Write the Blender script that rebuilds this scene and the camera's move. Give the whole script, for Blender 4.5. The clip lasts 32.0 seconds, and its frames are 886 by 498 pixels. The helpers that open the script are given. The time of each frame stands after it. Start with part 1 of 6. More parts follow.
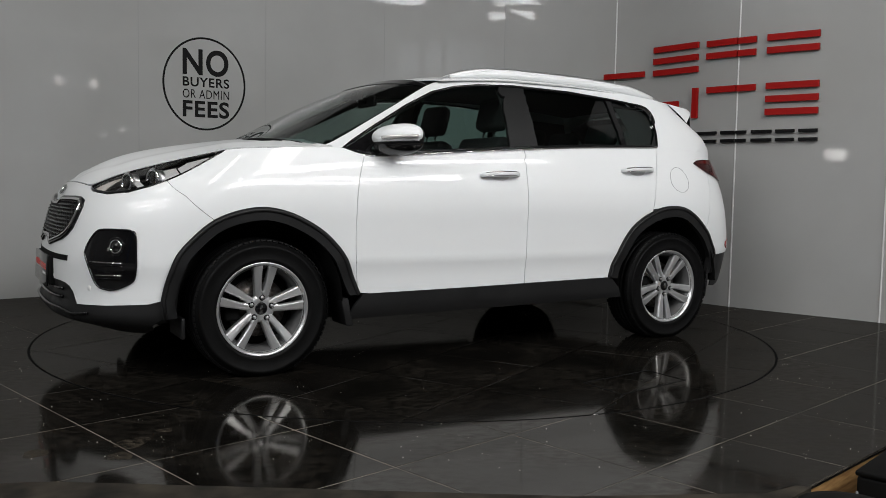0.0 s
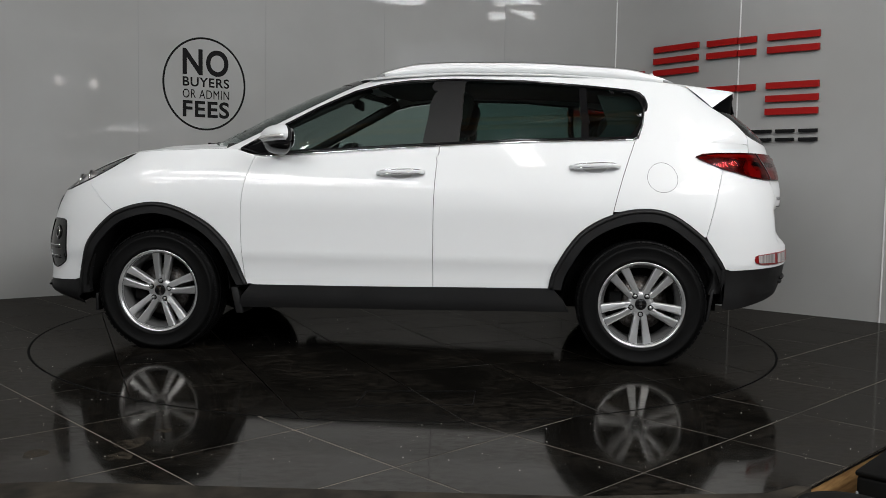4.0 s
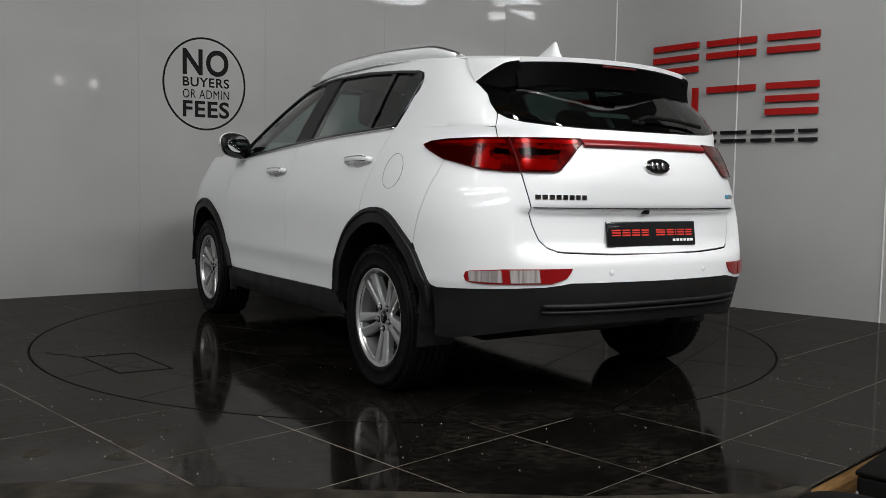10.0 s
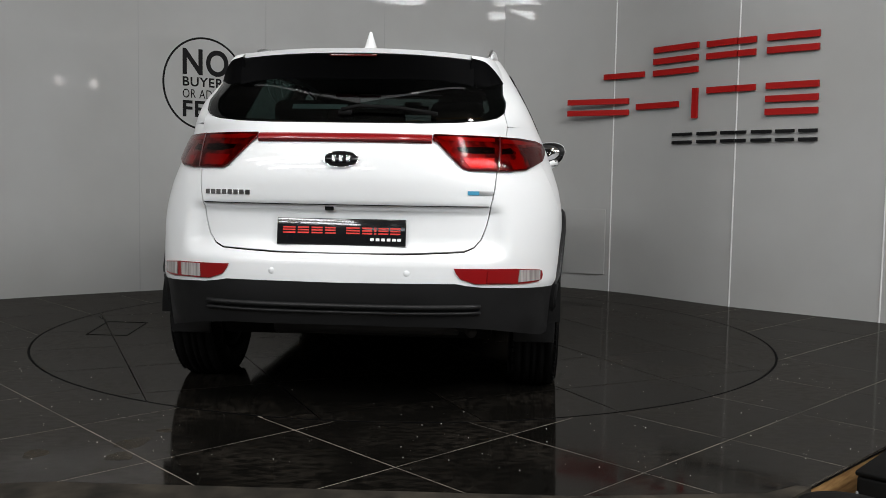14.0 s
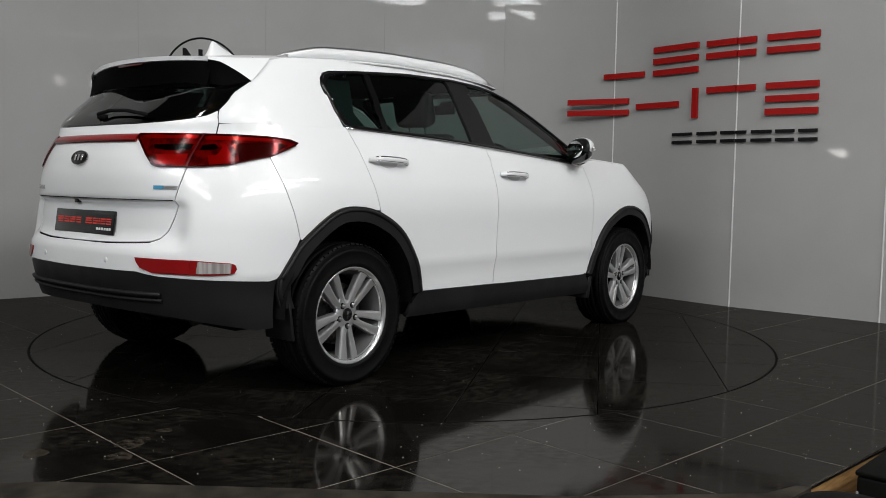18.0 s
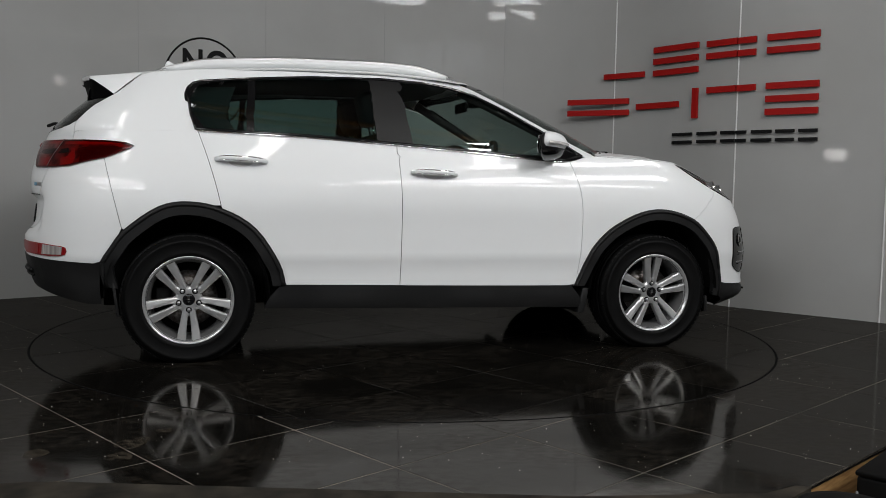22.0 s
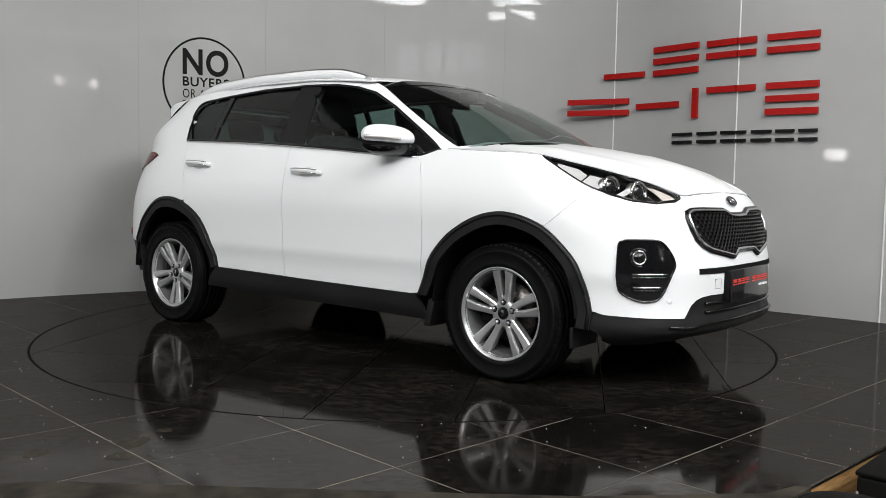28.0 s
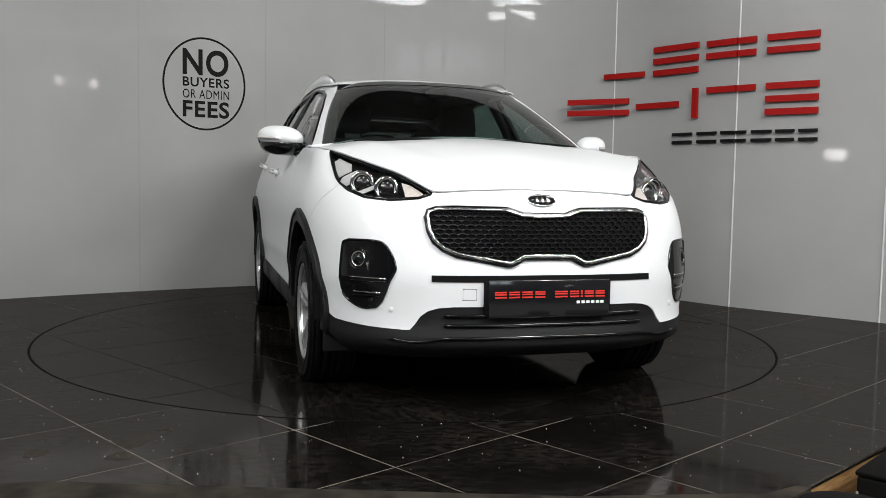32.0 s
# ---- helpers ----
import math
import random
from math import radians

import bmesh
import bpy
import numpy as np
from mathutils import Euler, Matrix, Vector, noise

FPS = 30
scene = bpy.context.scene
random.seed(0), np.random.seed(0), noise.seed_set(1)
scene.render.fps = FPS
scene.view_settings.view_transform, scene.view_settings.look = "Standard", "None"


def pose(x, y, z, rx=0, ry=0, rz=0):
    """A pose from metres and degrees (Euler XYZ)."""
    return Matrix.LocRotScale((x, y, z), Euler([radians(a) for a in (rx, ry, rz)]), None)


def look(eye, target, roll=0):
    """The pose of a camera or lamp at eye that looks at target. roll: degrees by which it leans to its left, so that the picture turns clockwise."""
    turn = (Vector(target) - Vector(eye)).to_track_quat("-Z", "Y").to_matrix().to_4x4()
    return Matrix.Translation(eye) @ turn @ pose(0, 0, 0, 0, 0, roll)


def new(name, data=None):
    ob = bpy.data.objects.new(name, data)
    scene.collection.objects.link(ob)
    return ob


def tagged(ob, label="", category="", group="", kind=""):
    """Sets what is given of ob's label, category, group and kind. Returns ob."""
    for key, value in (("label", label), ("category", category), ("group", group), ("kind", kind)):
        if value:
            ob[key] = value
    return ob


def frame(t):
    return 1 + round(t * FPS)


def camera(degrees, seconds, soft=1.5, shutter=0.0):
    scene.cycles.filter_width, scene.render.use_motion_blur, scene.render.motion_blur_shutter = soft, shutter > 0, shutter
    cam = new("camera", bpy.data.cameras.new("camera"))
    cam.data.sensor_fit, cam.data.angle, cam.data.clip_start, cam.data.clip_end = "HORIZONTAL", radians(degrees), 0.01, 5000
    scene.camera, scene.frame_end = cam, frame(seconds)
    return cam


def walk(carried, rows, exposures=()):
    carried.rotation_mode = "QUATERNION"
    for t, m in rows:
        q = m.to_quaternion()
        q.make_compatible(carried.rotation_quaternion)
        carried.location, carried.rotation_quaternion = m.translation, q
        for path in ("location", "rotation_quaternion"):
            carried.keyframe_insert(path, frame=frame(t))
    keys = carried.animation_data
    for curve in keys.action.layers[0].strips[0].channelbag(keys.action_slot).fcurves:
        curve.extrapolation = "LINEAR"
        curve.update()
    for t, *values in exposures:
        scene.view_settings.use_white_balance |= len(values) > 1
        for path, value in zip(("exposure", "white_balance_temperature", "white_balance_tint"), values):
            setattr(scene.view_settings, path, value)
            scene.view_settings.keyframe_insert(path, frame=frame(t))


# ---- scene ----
cam = camera(53.69, 32.0, soft=0.65)
EYE = Vector((0.0, -5.694, 0.946))
AIM = EYE + Vector((0.03749, 0.99666, -0.07256)) * 5.0
SHOT = look(EYE, AIM, 1.01)
walk(cam, [(0, SHOT), (32, SHOT)], exposures=[
    (0, -0.40), (1, -0.45), (2, -0.47), (3, -0.40), (6, -0.15), (7, 0.06), (8, 0.14), (9, -0.02), (10, -0.31), (11, -0.40), (12, -0.19), (13, -0.17), (14, -0.15), (17, -0.15), (18, -0.32),
    (19, -0.48), (20, -0.53), (21, -0.61), (22, -0.63), (23, -0.47), (24, -0.33), (25, -0.18), (28, 0.29), (29, -0.03), (30, -0.50), (31, -0.47), (32, 0.13)])

# ---- world, lights, exposure ----
world = bpy.data.worlds.new("dim_hall")
scene.world = world
world.use_nodes = True
world.node_tree.nodes["Background"].inputs[0].default_value = (0.55, 0.6, 0.68, 1)
world.node_tree.nodes["Background"].inputs[1].default_value = 0.05
scene.view_settings.exposure = 0.0


def area_lamp(name, eye, target, sx, sy, watts, colour=(1, 0.985, 0.96)):
    data = bpy.data.lights.new(name, "AREA")
    data.shape, data.size, data.size_y, data.energy, data.color = "RECTANGLE", sx, sy, watts, colour
    ob = new(name, data)
    ob.matrix_world = look(eye, target)
    return tagged(ob, "long white tube light hung under the hall roof", "light", "tube lights", "structure")


area_lamp("tube_light", (-2.6, -3.6, 5.4), (-0.6, 0.4, 0.6), 0.3, 3.0, 85)
area_lamp("tube_light", (0.2, -4.2, 5.4), (0.1, 0.2, 0.6), 0.3, 3.0, 100)
area_lamp("tube_light", (2.8, -3.6, 5.4), (1.4, 0.2, 0.6), 0.3, 3.0, 190)
# rows of roof lights, to the right of the camera and behind it to the left
for row_y in (-4.7, -6.5, -8.2):
    area_lamp("roof_light", (5.3, row_y, 5.3), (0.0, 0.4, 0.5), 6.0, 0.2, 192, (0.98, 0.99, 1.0))
for row_y in (-7.0, -8.3, -10.2):
    area_lamp("roof_light", (-4.6, row_y, 5.3), (0.4, 0.7, 0.9), 6.0, 0.2, 167, (0.97, 0.99, 1.0))


# ---- materials ----
def material(name, base=(0.5, 0.5, 0.5), rough=0.5, metal=0.0, coat=0.0, spec=0.5, coat_rough=0.05, glow=None, strength=0.0):
    m = bpy.data.materials.new(name)
    m.use_nodes = True
    b = m.node_tree.nodes["Principled BSDF"]
    b.inputs["Base Color"].default_value = (*base, 1)
    b.inputs["Roughness"].default_value = rough
    b.inputs["Metallic"].default_value = metal
    b.inputs["Coat Weight"].default_value = coat
    b.inputs["Coat Roughness"].default_value = coat_rough
    b.inputs["Specular IOR Level"].default_value = spec
    if glow:
        b.inputs["Emission Color"].default_value = (*glow, 1)
        b.inputs["Emission Strength"].default_value = strength
    return m


def node(m, kind, **values):
    n = m.node_tree.nodes.new(kind)
    for key, value in values.items():
        n.inputs[key].default_value = value
    return n


def link(m, a, b):
    m.node_tree.links.new(a, b)


def mottled(m, scale, dark, light, low=0.35, high=0.65, detail=6.0, stretch=(1, 1, 1), socket="Base Color"):
    """Two-colour noise on a socket, at a real-world scale."""
    b = m.node_tree.nodes["Principled BSDF"]
    co = node(m, "ShaderNodeTexCoord")
    mp = node(m, "ShaderNodeMapping")
    mp.inputs["Scale"].default_value = stretch
    nz = node(m, "ShaderNodeTexNoise", Scale=scale, Detail=detail)
    rp = node(m, "ShaderNodeMapRange", **{"From Min": low, "From Max": high})
    link(m, co.outputs["Object"], mp.inputs[0])
    link(m, mp.outputs[0], nz.inputs["Vector"])
    link(m, nz.outputs[0], rp.inputs[0])
    if socket == "Base Color":
        mx = node(m, "ShaderNodeMix")
        mx.data_type = "RGBA"
        mx.inputs[6].default_value, mx.inputs[7].default_value = (*dark, 1), (*light, 1)
        link(m, rp.outputs[0], mx.inputs[0])
        link(m, mx.outputs[2], b.inputs["Base Color"])
    else:
        rp.inputs["To Min"].default_value, rp.inputs["To Max"].default_value = dark, light
        link(m, rp.outputs[0], b.inputs[socket])
    return nz


def bumpy(m, scale, strength, distance=0.002, detail=4.0):
    b = m.node_tree.nodes["Principled BSDF"]
    co = node(m, "ShaderNodeTexCoord")
    nz = node(m, "ShaderNodeTexNoise", Scale=scale, Detail=detail)
    bp = node(m, "ShaderNodeBump", Strength=strength, Distance=distance)
    link(m, co.outputs["Object"], nz.inputs["Vector"])
    link(m, nz.outputs[0], bp.inputs["Height"])
    link(m, bp.outputs[0], b.inputs["Normal"])


PAINT = material("white_pearl_paint", (0.70, 0.712, 0.72), 0.42, 0, 0.5, 0.4, 0.04)
bumpy(PAINT, 900, 0.02, 0.0005)
PLASTIC = material("black_grained_plastic", (0.008, 0.008, 0.0083), 0.48, 0, 0, 0.27)
bumpy(PLASTIC, 1200, 0.25, 0.0006)
mottled(PLASTIC, 6, 0.42, 0.6, socket="Roughness")
GLOSSBLACK = material("gloss_black_plastic", (0.004, 0.004, 0.0045), 0.1, 0, 0.2, 0.4)
MATTEBLACK = material("matt_black", (0.004, 0.004, 0.004), 0.8, 0, 0, 0.12)
PILLAR = material("satin_black_film", (0.006, 0.006, 0.0063), 0.45, 0, 0, 0.3)
DEEPBLACK = material("deep_black_glass_print", (0.002, 0.002, 0.0022), 0.6, 0, 0, 0.02)
CHROME = material("chrome", (0.75, 0.75, 0.76), 0.08, 1.0)
SATIN = material("satin_silver", (0.5, 0.5, 0.51), 0.3, 1.0)
ALLOY = material("silver_alloy_paint", (0.56, 0.565, 0.57), 0.3, 0.8, 0.5)
mottled(ALLOY, 14, 0.3, 0.34, socket="Roughness")
RUBBER = material("tyre_rubber", (0.003, 0.003, 0.0031), 0.6, 0, 0, 0.1)
mottled(RUBBER, 18, 0.45, 0.7, socket="Roughness")
DARKCHROME = material("dark_chrome", (0.06, 0.06, 0.062), 0.16, 1.0)
GRILLEBLACK = material("gloss_black_studs", (0.006, 0.006, 0.0064), 0.16, 0, 0.4)
STEEL = material("brake_steel", (0.3, 0.29, 0.28), 0.4, 1.0)
mottled(STEEL, 60, (0.08, 0.065, 0.055), (0.2, 0.19, 0.185))
REDPLASTIC = material("red_lens", (0.2, 0.003, 0.004), 0.3, 0, 0.5, 0.3, 0.1)
DARKRED = material("dark_red_lens", (0.07, 0.003, 0.004), 0.1, 0, 1.0)
CLEARLENS = material("clear_ribbed_lens", (0.72, 0.70, 0.68), 0.15, 0.35, 1.0)
FACET = material("faceted_lamp_chrome", (0.7, 0.7, 0.7), 0.2, 0.3, 0.8)
bumpy(FACET, 45, 0.9, 0.004, 1.0)
AMBER = material("amber_lens", (0.74, 0.68, 0.63), 0.2, 0.2, 1.0)
bumpy(AMBER, 50, 0.8, 0.003, 1.0)
# the rim's alloy again, darkened to paint in the shade inside the wheel
BARREL_SHADED = material("shaded_alloy_barrel", (0.12, 0.12, 0.12), 0.5, 0.5)
# darker steel for the exhaust
DULLSTEEL = material("dark_exhaust_steel", (0.03, 0.028, 0.026), 0.6, 0.5)
DULLLENS = material("dull_clear_lens", (0.34, 0.31, 0.3), 0.2, 0.2, 1.0)
mottled(DULLLENS, 60, (0.26, 0.235, 0.23), (0.44, 0.41, 0.4), 0.4, 0.6, 1.0, (1, 1, 0.05))
SEAT = material("dark_seat_cloth", (0.02, 0.02, 0.021), 0.8)
bumpy(SEAT, 300, 0.4)
TRIMGREY = material("grey_cabin_trim", (0.026, 0.026, 0.0255), 0.8)
PLATE = material("gloss_black_plate", (0.008, 0.008, 0.009), 0.12, 0, 0.5)
REDINK = material("red_ink", (0.6, 0.03, 0.02), 0.4)
WHITEINK = material("white_ink", (0.75, 0.75, 0.75), 0.4)


def glass(name, tint, rough=0.0, low=0.05):
    m = bpy.data.materials.new(name)
    m.use_nodes = True
    nt = m.node_tree
    nt.nodes.remove(nt.nodes["Principled BSDF"])
    tr = node(m, "ShaderNodeBsdfTransparent", Color=(*tint, 1))
    gl = node(m, "ShaderNodeBsdfGlossy", Color=(1, 1, 1, 1), Roughness=rough)
    lw = node(m, "ShaderNodeLayerWeight", Blend=0.5)
    pw = node(m, "ShaderNodeMath")
    pw.operation = "POWER"
    pw.inputs[1].default_value = 5.0
    link(m, lw.outputs["Facing"], pw.inputs[0])
    fr = node(m, "ShaderNodeMapRange", **{"To Min": low, "To Max": 1.0})
    link(m, pw.outputs[0], fr.inputs[0])
    mx = node(m, "ShaderNodeMixShader")
    link(m, fr.outputs[0], mx.inputs[0])
    link(m, tr.outputs[0], mx.inputs[1])
    link(m, gl.outputs[0], mx.inputs[2])
    link(m, mx.outputs[0], nt.nodes["Material Output"].inputs[0])
    return m


GLASS = glass("green_tinted_glass", (0.56, 0.66, 0.63))
DARKGLASS = glass("privacy_glass", (0.30, 0.43, 0.40))
SCREENGLASS = glass("windscreen_glass", (0.40, 0.47, 0.45))
REARGLASS = glass("dark_rear_glass", (0.13, 0.165, 0.16))
LENS = glass("clear_lamp_cover", (0.95, 0.95, 0.95))
REDGLASS = glass("red_lamp_cover", (0.50, 0.022, 0.018), 0.10, 0.008)
LAMPBASE = material("lamp_reflector_grey", (0.34, 0.32, 0.32), 0.3, 0.3)
mottled(LAMPBASE, 22, (0.06, 0.055, 0.055), (0.30, 0.28, 0.28), 0.4, 0.6, 2.0)


def polished_tile(name):
    """Black polished tile under a film of dust: a weak mirror with smears."""
    m = bpy.data.materials.new(name)
    m.use_nodes = True
    nt = m.node_tree
    nt.nodes.remove(nt.nodes["Principled BSDF"])
    co = node(m, "ShaderNodeTexCoord")
    info = node(m, "ShaderNodeObjectInfo")
    sh = node(m, "ShaderNodeVectorMath")
    sc = node(m, "ShaderNodeMath")
    sc.operation = "MULTIPLY"
    sc.inputs[1].default_value = 40.0
    link(m, info.outputs["Random"], sc.inputs[0])
    link(m, co.outputs["Object"], sh.inputs[0])
    link(m, sc.outputs[0], sh.inputs[1])

    def field(scale, low, high, a, b, stretch=(1, 1, 1), detail=5.0):
        mp = node(m, "ShaderNodeMapping")
        mp.inputs["Scale"].default_value = stretch
        mp.inputs["Rotation"].default_value = (0, 0, -0.73)
        nz = node(m, "ShaderNodeTexNoise", Scale=scale, Detail=detail)
        rp = node(m, "ShaderNodeMapRange", **{"From Min": low, "From Max": high, "To Min": a, "To Max": b})
        link(m, sh.outputs[0], mp.inputs[0])
        link(m, mp.outputs[0], nz.inputs["Vector"])
        link(m, nz.outputs[0], rp.inputs[0])
        return rp.outputs[0]
    smear = field(20, 0.40, 0.62, 0.0, 1.0, (1, 1.8, 1), 8.0)
    dust = field(2.2, 0.38, 0.62, 0.0, 1.0)
    col = node(m, "ShaderNodeMix")
    col.data_type = "RGBA"
    col.inputs[6].default_value, col.inputs[7].default_value = (0.0038, 0.0035, 0.003, 1), (0.0155, 0.0134, 0.011, 1)
    both_of = node(m, "ShaderNodeMath")
    both_of.operation = "MULTIPLY"
    link(m, smear, both_of.inputs[0])
    link(m, dust, both_of.inputs[1])
    link(m, both_of.outputs[0], col.inputs[0])
    df = node(m, "ShaderNodeBsdfDiffuse")
    link(m, col.outputs[2], df.inputs["Color"])
    gl = node(m, "ShaderNodeBsdfGlossy", Color=(1.0, 0.965, 0.92, 1))
    link(m, field(6, 0.3, 0.7, 0.05, 0.11, (1, 3, 1)), gl.inputs["Roughness"])
    grazing = node(m, "ShaderNodeFresnel", IOR=1.47)
    fr = node(m, "ShaderNodeMapRange", **{"From Min": 0.05, "From Max": 0.9, "To Min": 0.078, "To Max": 0.245})
    link(m, grazing.outputs[0], fr.inputs[0])
    cut = node(m, "ShaderNodeMapRange", **{"To Min": 1.0, "To Max": 0.78})
    link(m, both_of.outputs[0], cut.inputs[0])
    mul = node(m, "ShaderNodeMath")
    mul.operation = "MULTIPLY"
    link(m, fr.outputs[0], mul.inputs[0])
    link(m, cut.outputs[0], mul.inputs[1])
    mx = node(m, "ShaderNodeMixShader")
    link(m, mul.outputs[0], mx.inputs[0])
    link(m, df.outputs[0], mx.inputs[1])
    link(m, gl.outputs[0], mx.inputs[2])
    link(m, mx.outputs[0], nt.nodes["Material Output"].inputs[0])
    return m


TILE = polished_tile("polished_black_tile")
GROUT = material("grey_grout", (0.15, 0.13, 0.105), 0.8)
mottled(GROUT, 2.2, (0.03, 0.026, 0.021), (0.19, 0.165, 0.135), 0.36, 0.62)
DIMGROUT = material("dirty_grout", (0.04, 0.036, 0.03), 0.8)
mottled(DIMGROUT, 3, (0.03, 0.028, 0.024), (0.2, 0.175, 0.15))
FOOTMARK = bpy.data.materials.new("dried_dust_mark")
FOOTMARK.use_nodes = True
FOOTMARK.node_tree.nodes.remove(FOOTMARK.node_tree.nodes["Principled BSDF"])
mark_co = node(FOOTMARK, "ShaderNodeTexCoord")
mark_noise = node(FOOTMARK, "ShaderNodeTexNoise", Scale=38.0, Detail=6.0)
mark_range = node(FOOTMARK, "ShaderNodeMapRange", **{"From Min": 0.42, "From Max": 0.68, "To Max": 0.7})
mark_mix = node(FOOTMARK, "ShaderNodeMixShader")
link(FOOTMARK, mark_co.outputs["Object"], mark_noise.inputs["Vector"])
link(FOOTMARK, mark_noise.outputs[0], mark_range.inputs[0])
link(FOOTMARK, mark_range.outputs[0], mark_mix.inputs[0])
link(FOOTMARK, node(FOOTMARK, "ShaderNodeBsdfTransparent").outputs[0], mark_mix.inputs[1])
link(FOOTMARK, node(FOOTMARK, "ShaderNodeBsdfDiffuse", Color=(0.06, 0.05, 0.038, 1)).outputs[0], mark_mix.inputs[2])
link(FOOTMARK, mark_mix.outputs[0], FOOTMARK.node_tree.nodes["Material Output"].inputs[0])
NOSING = material("dull_brown_nosing", (0.012, 0.0105, 0.009), 0.8, 0, 0, 0.1)
mottled(NOSING, 7, (0.010, 0.009, 0.0078), (0.042, 0.036, 0.028))
WALL = material("gloss_white_wall_sheet", (0.32, 0.32, 0.31), 0.6, 0, 0.25, 0.1, 0.02)
mottled(WALL, 0.9, (0.292, 0.291, 0.285), (0.330, 0.331, 0.326))
bumpy(WALL, 1.7, 0.75, 0.012, 3.0)
JOINT = material("wall_joint", (0.25, 0.25, 0.25), 0.5)
BRIGHTSTRIP = material("bright_joint_strip", (0.62, 0.62, 0.62), 0.4)
SIGNRED = material("red_acrylic", (0.27, 0.007, 0.006), 0.5, 0, 0.0, 0.1)
SIGNBLACK = material("black_acrylic", (0.005, 0.005, 0.0055), 0.4, 0, 0, 0.12)
VINYL = material("black_vinyl", (0.005, 0.005, 0.0055), 0.6, 0, 0, 0.1)
WOOD = material("raw_plywood", (0.36, 0.2, 0.075), 0.6)
mottled(WOOD, 9, (0.24, 0.12, 0.04), (0.45, 0.26, 0.1), stretch=(1, 1, 8))
DARKHALL = material("dark_hall_wall", (0.2, 0.195, 0.19), 0.85)
mottled(DARKHALL, 1.5, (0.16, 0.155, 0.15), (0.24, 0.235, 0.23))
CONCRETE = material("dark_concrete", (0.12, 0.115, 0.11), 0.8)
mottled(CONCRETE, 4, (0.08, 0.078, 0.075), (0.15, 0.145, 0.14))
TUBEGLOW = material("lit_tube", (0.9, 0.9, 0.9), 0.5, glow=(1.0, 0.98, 0.95), strength=5.0)
LAMPGLOW = material("lit_high_bay_lamp", (0.9, 0.9, 0.9), 0.5, glow=(1.0, 0.98, 0.95), strength=45.0)
SKYGLOW = material("daylight_pane", (0.8, 0.85, 0.9), 0.4, glow=(0.85, 0.93, 1.0), strength=5.0)
OCHRE = material("ochre_steel_paint", (0.42, 0.22, 0.05), 0.5)
mottled(OCHRE, 3, (0.34, 0.17, 0.035), (0.47, 0.26, 0.07))
BLUEPAINT = material("blue_steel_paint", (0.02, 0.07, 0.25), 0.45)
WHITEMETAL = material("white_enamel", (0.7, 0.7, 0.69), 0.4)
BAG = material("black_bin_plastic", (0.0035, 0.0034, 0.0032), 0.6, 0, 0, 0.1)
SPECK = material("white_grit", (0.5, 0.48, 0.44), 0.7)


# ---- mesh tools ----
def mesh_ob(name, bm, mat, parent=None, label="", smooth=True):
    me = bpy.data.meshes.new(name)
    bm.to_mesh(me)
    bm.free()
    for p in me.polygons:
        p.use_smooth = smooth
    me.materials.append(mat)
    ob = new(name, me)
    if parent:
        ob.parent = parent
    if label:
        tagged(ob, label)
    return ob


def part(name, bm, mat, parent, label="", smooth=True):
    return mesh_ob(name, bm, mat, parent, label, smooth)


def sharp(ob, degrees=35):
    """Smooth faces with sharp edges past an angle."""
    bm = bmesh.new()
    bm.from_mesh(ob.data)
    for e in bm.edges:
        if len(e.link_faces) == 2 and e.calc_face_angle(0) > radians(degrees):
            e.smooth = False
    bm.to_mesh(ob.data)
    bm.free()
    return ob


def box(bm, x0, x1, y0, y1, z0, z1, bevel=0.0):
    r = bmesh.ops.create_cube(bm, size=1.0, matrix=Matrix.Translation(((x0 + x1) / 2, (y0 + y1) / 2, (z0 + z1) / 2)) @ Matrix.Diagonal((x1 - x0, y1 - y0, z1 - z0, 1)))
    if bevel:
        es = list({e for v in r["verts"] for e in v.link_edges})
        bmesh.ops.bevel(bm, geom=es, offset=bevel, segments=2, profile=0.5, affect="EDGES")
    return bm


def blend(table, x):
    """Smooth interpolation (monotone-ish cubic) in a short table of (key, value)."""
    if x <= table[0][0]:
        return table[0][1]
    if x >= table[-1][0]:
        return table[-1][1]
    for i in range(len(table) - 1):
        if table[i][0] <= x <= table[i + 1][0]:
            break
    (x0, y0), (x1, y1) = table[i], table[i + 1]
    h = x1 - x0
    d = (y1 - y0) / h

    def slope(k):
        if k == 0:
            return (table[1][1] - table[0][1]) / (table[1][0] - table[0][0])
        if k == len(table) - 1:
            return (table[k][1] - table[k - 1][1]) / (table[k][0] - table[k - 1][0])
        a = (table[k][1] - table[k - 1][1]) / (table[k][0] - table[k - 1][0])
        b = (table[k + 1][1] - table[k][1]) / (table[k + 1][0] - table[k][0])
        return 0.0 if a * b <= 0 else 2 * a * b / (a + b)
    m0, m1 = slope(i), slope(i + 1)
    t = (x - x0) / h
    return y0 * (2 * t**3 - 3 * t**2 + 1) + y1 * (3 * t**2 - 2 * t**3) + h * m0 * (t**3 - 2 * t**2 + t) + h * m1 * (t**3 - t**2)


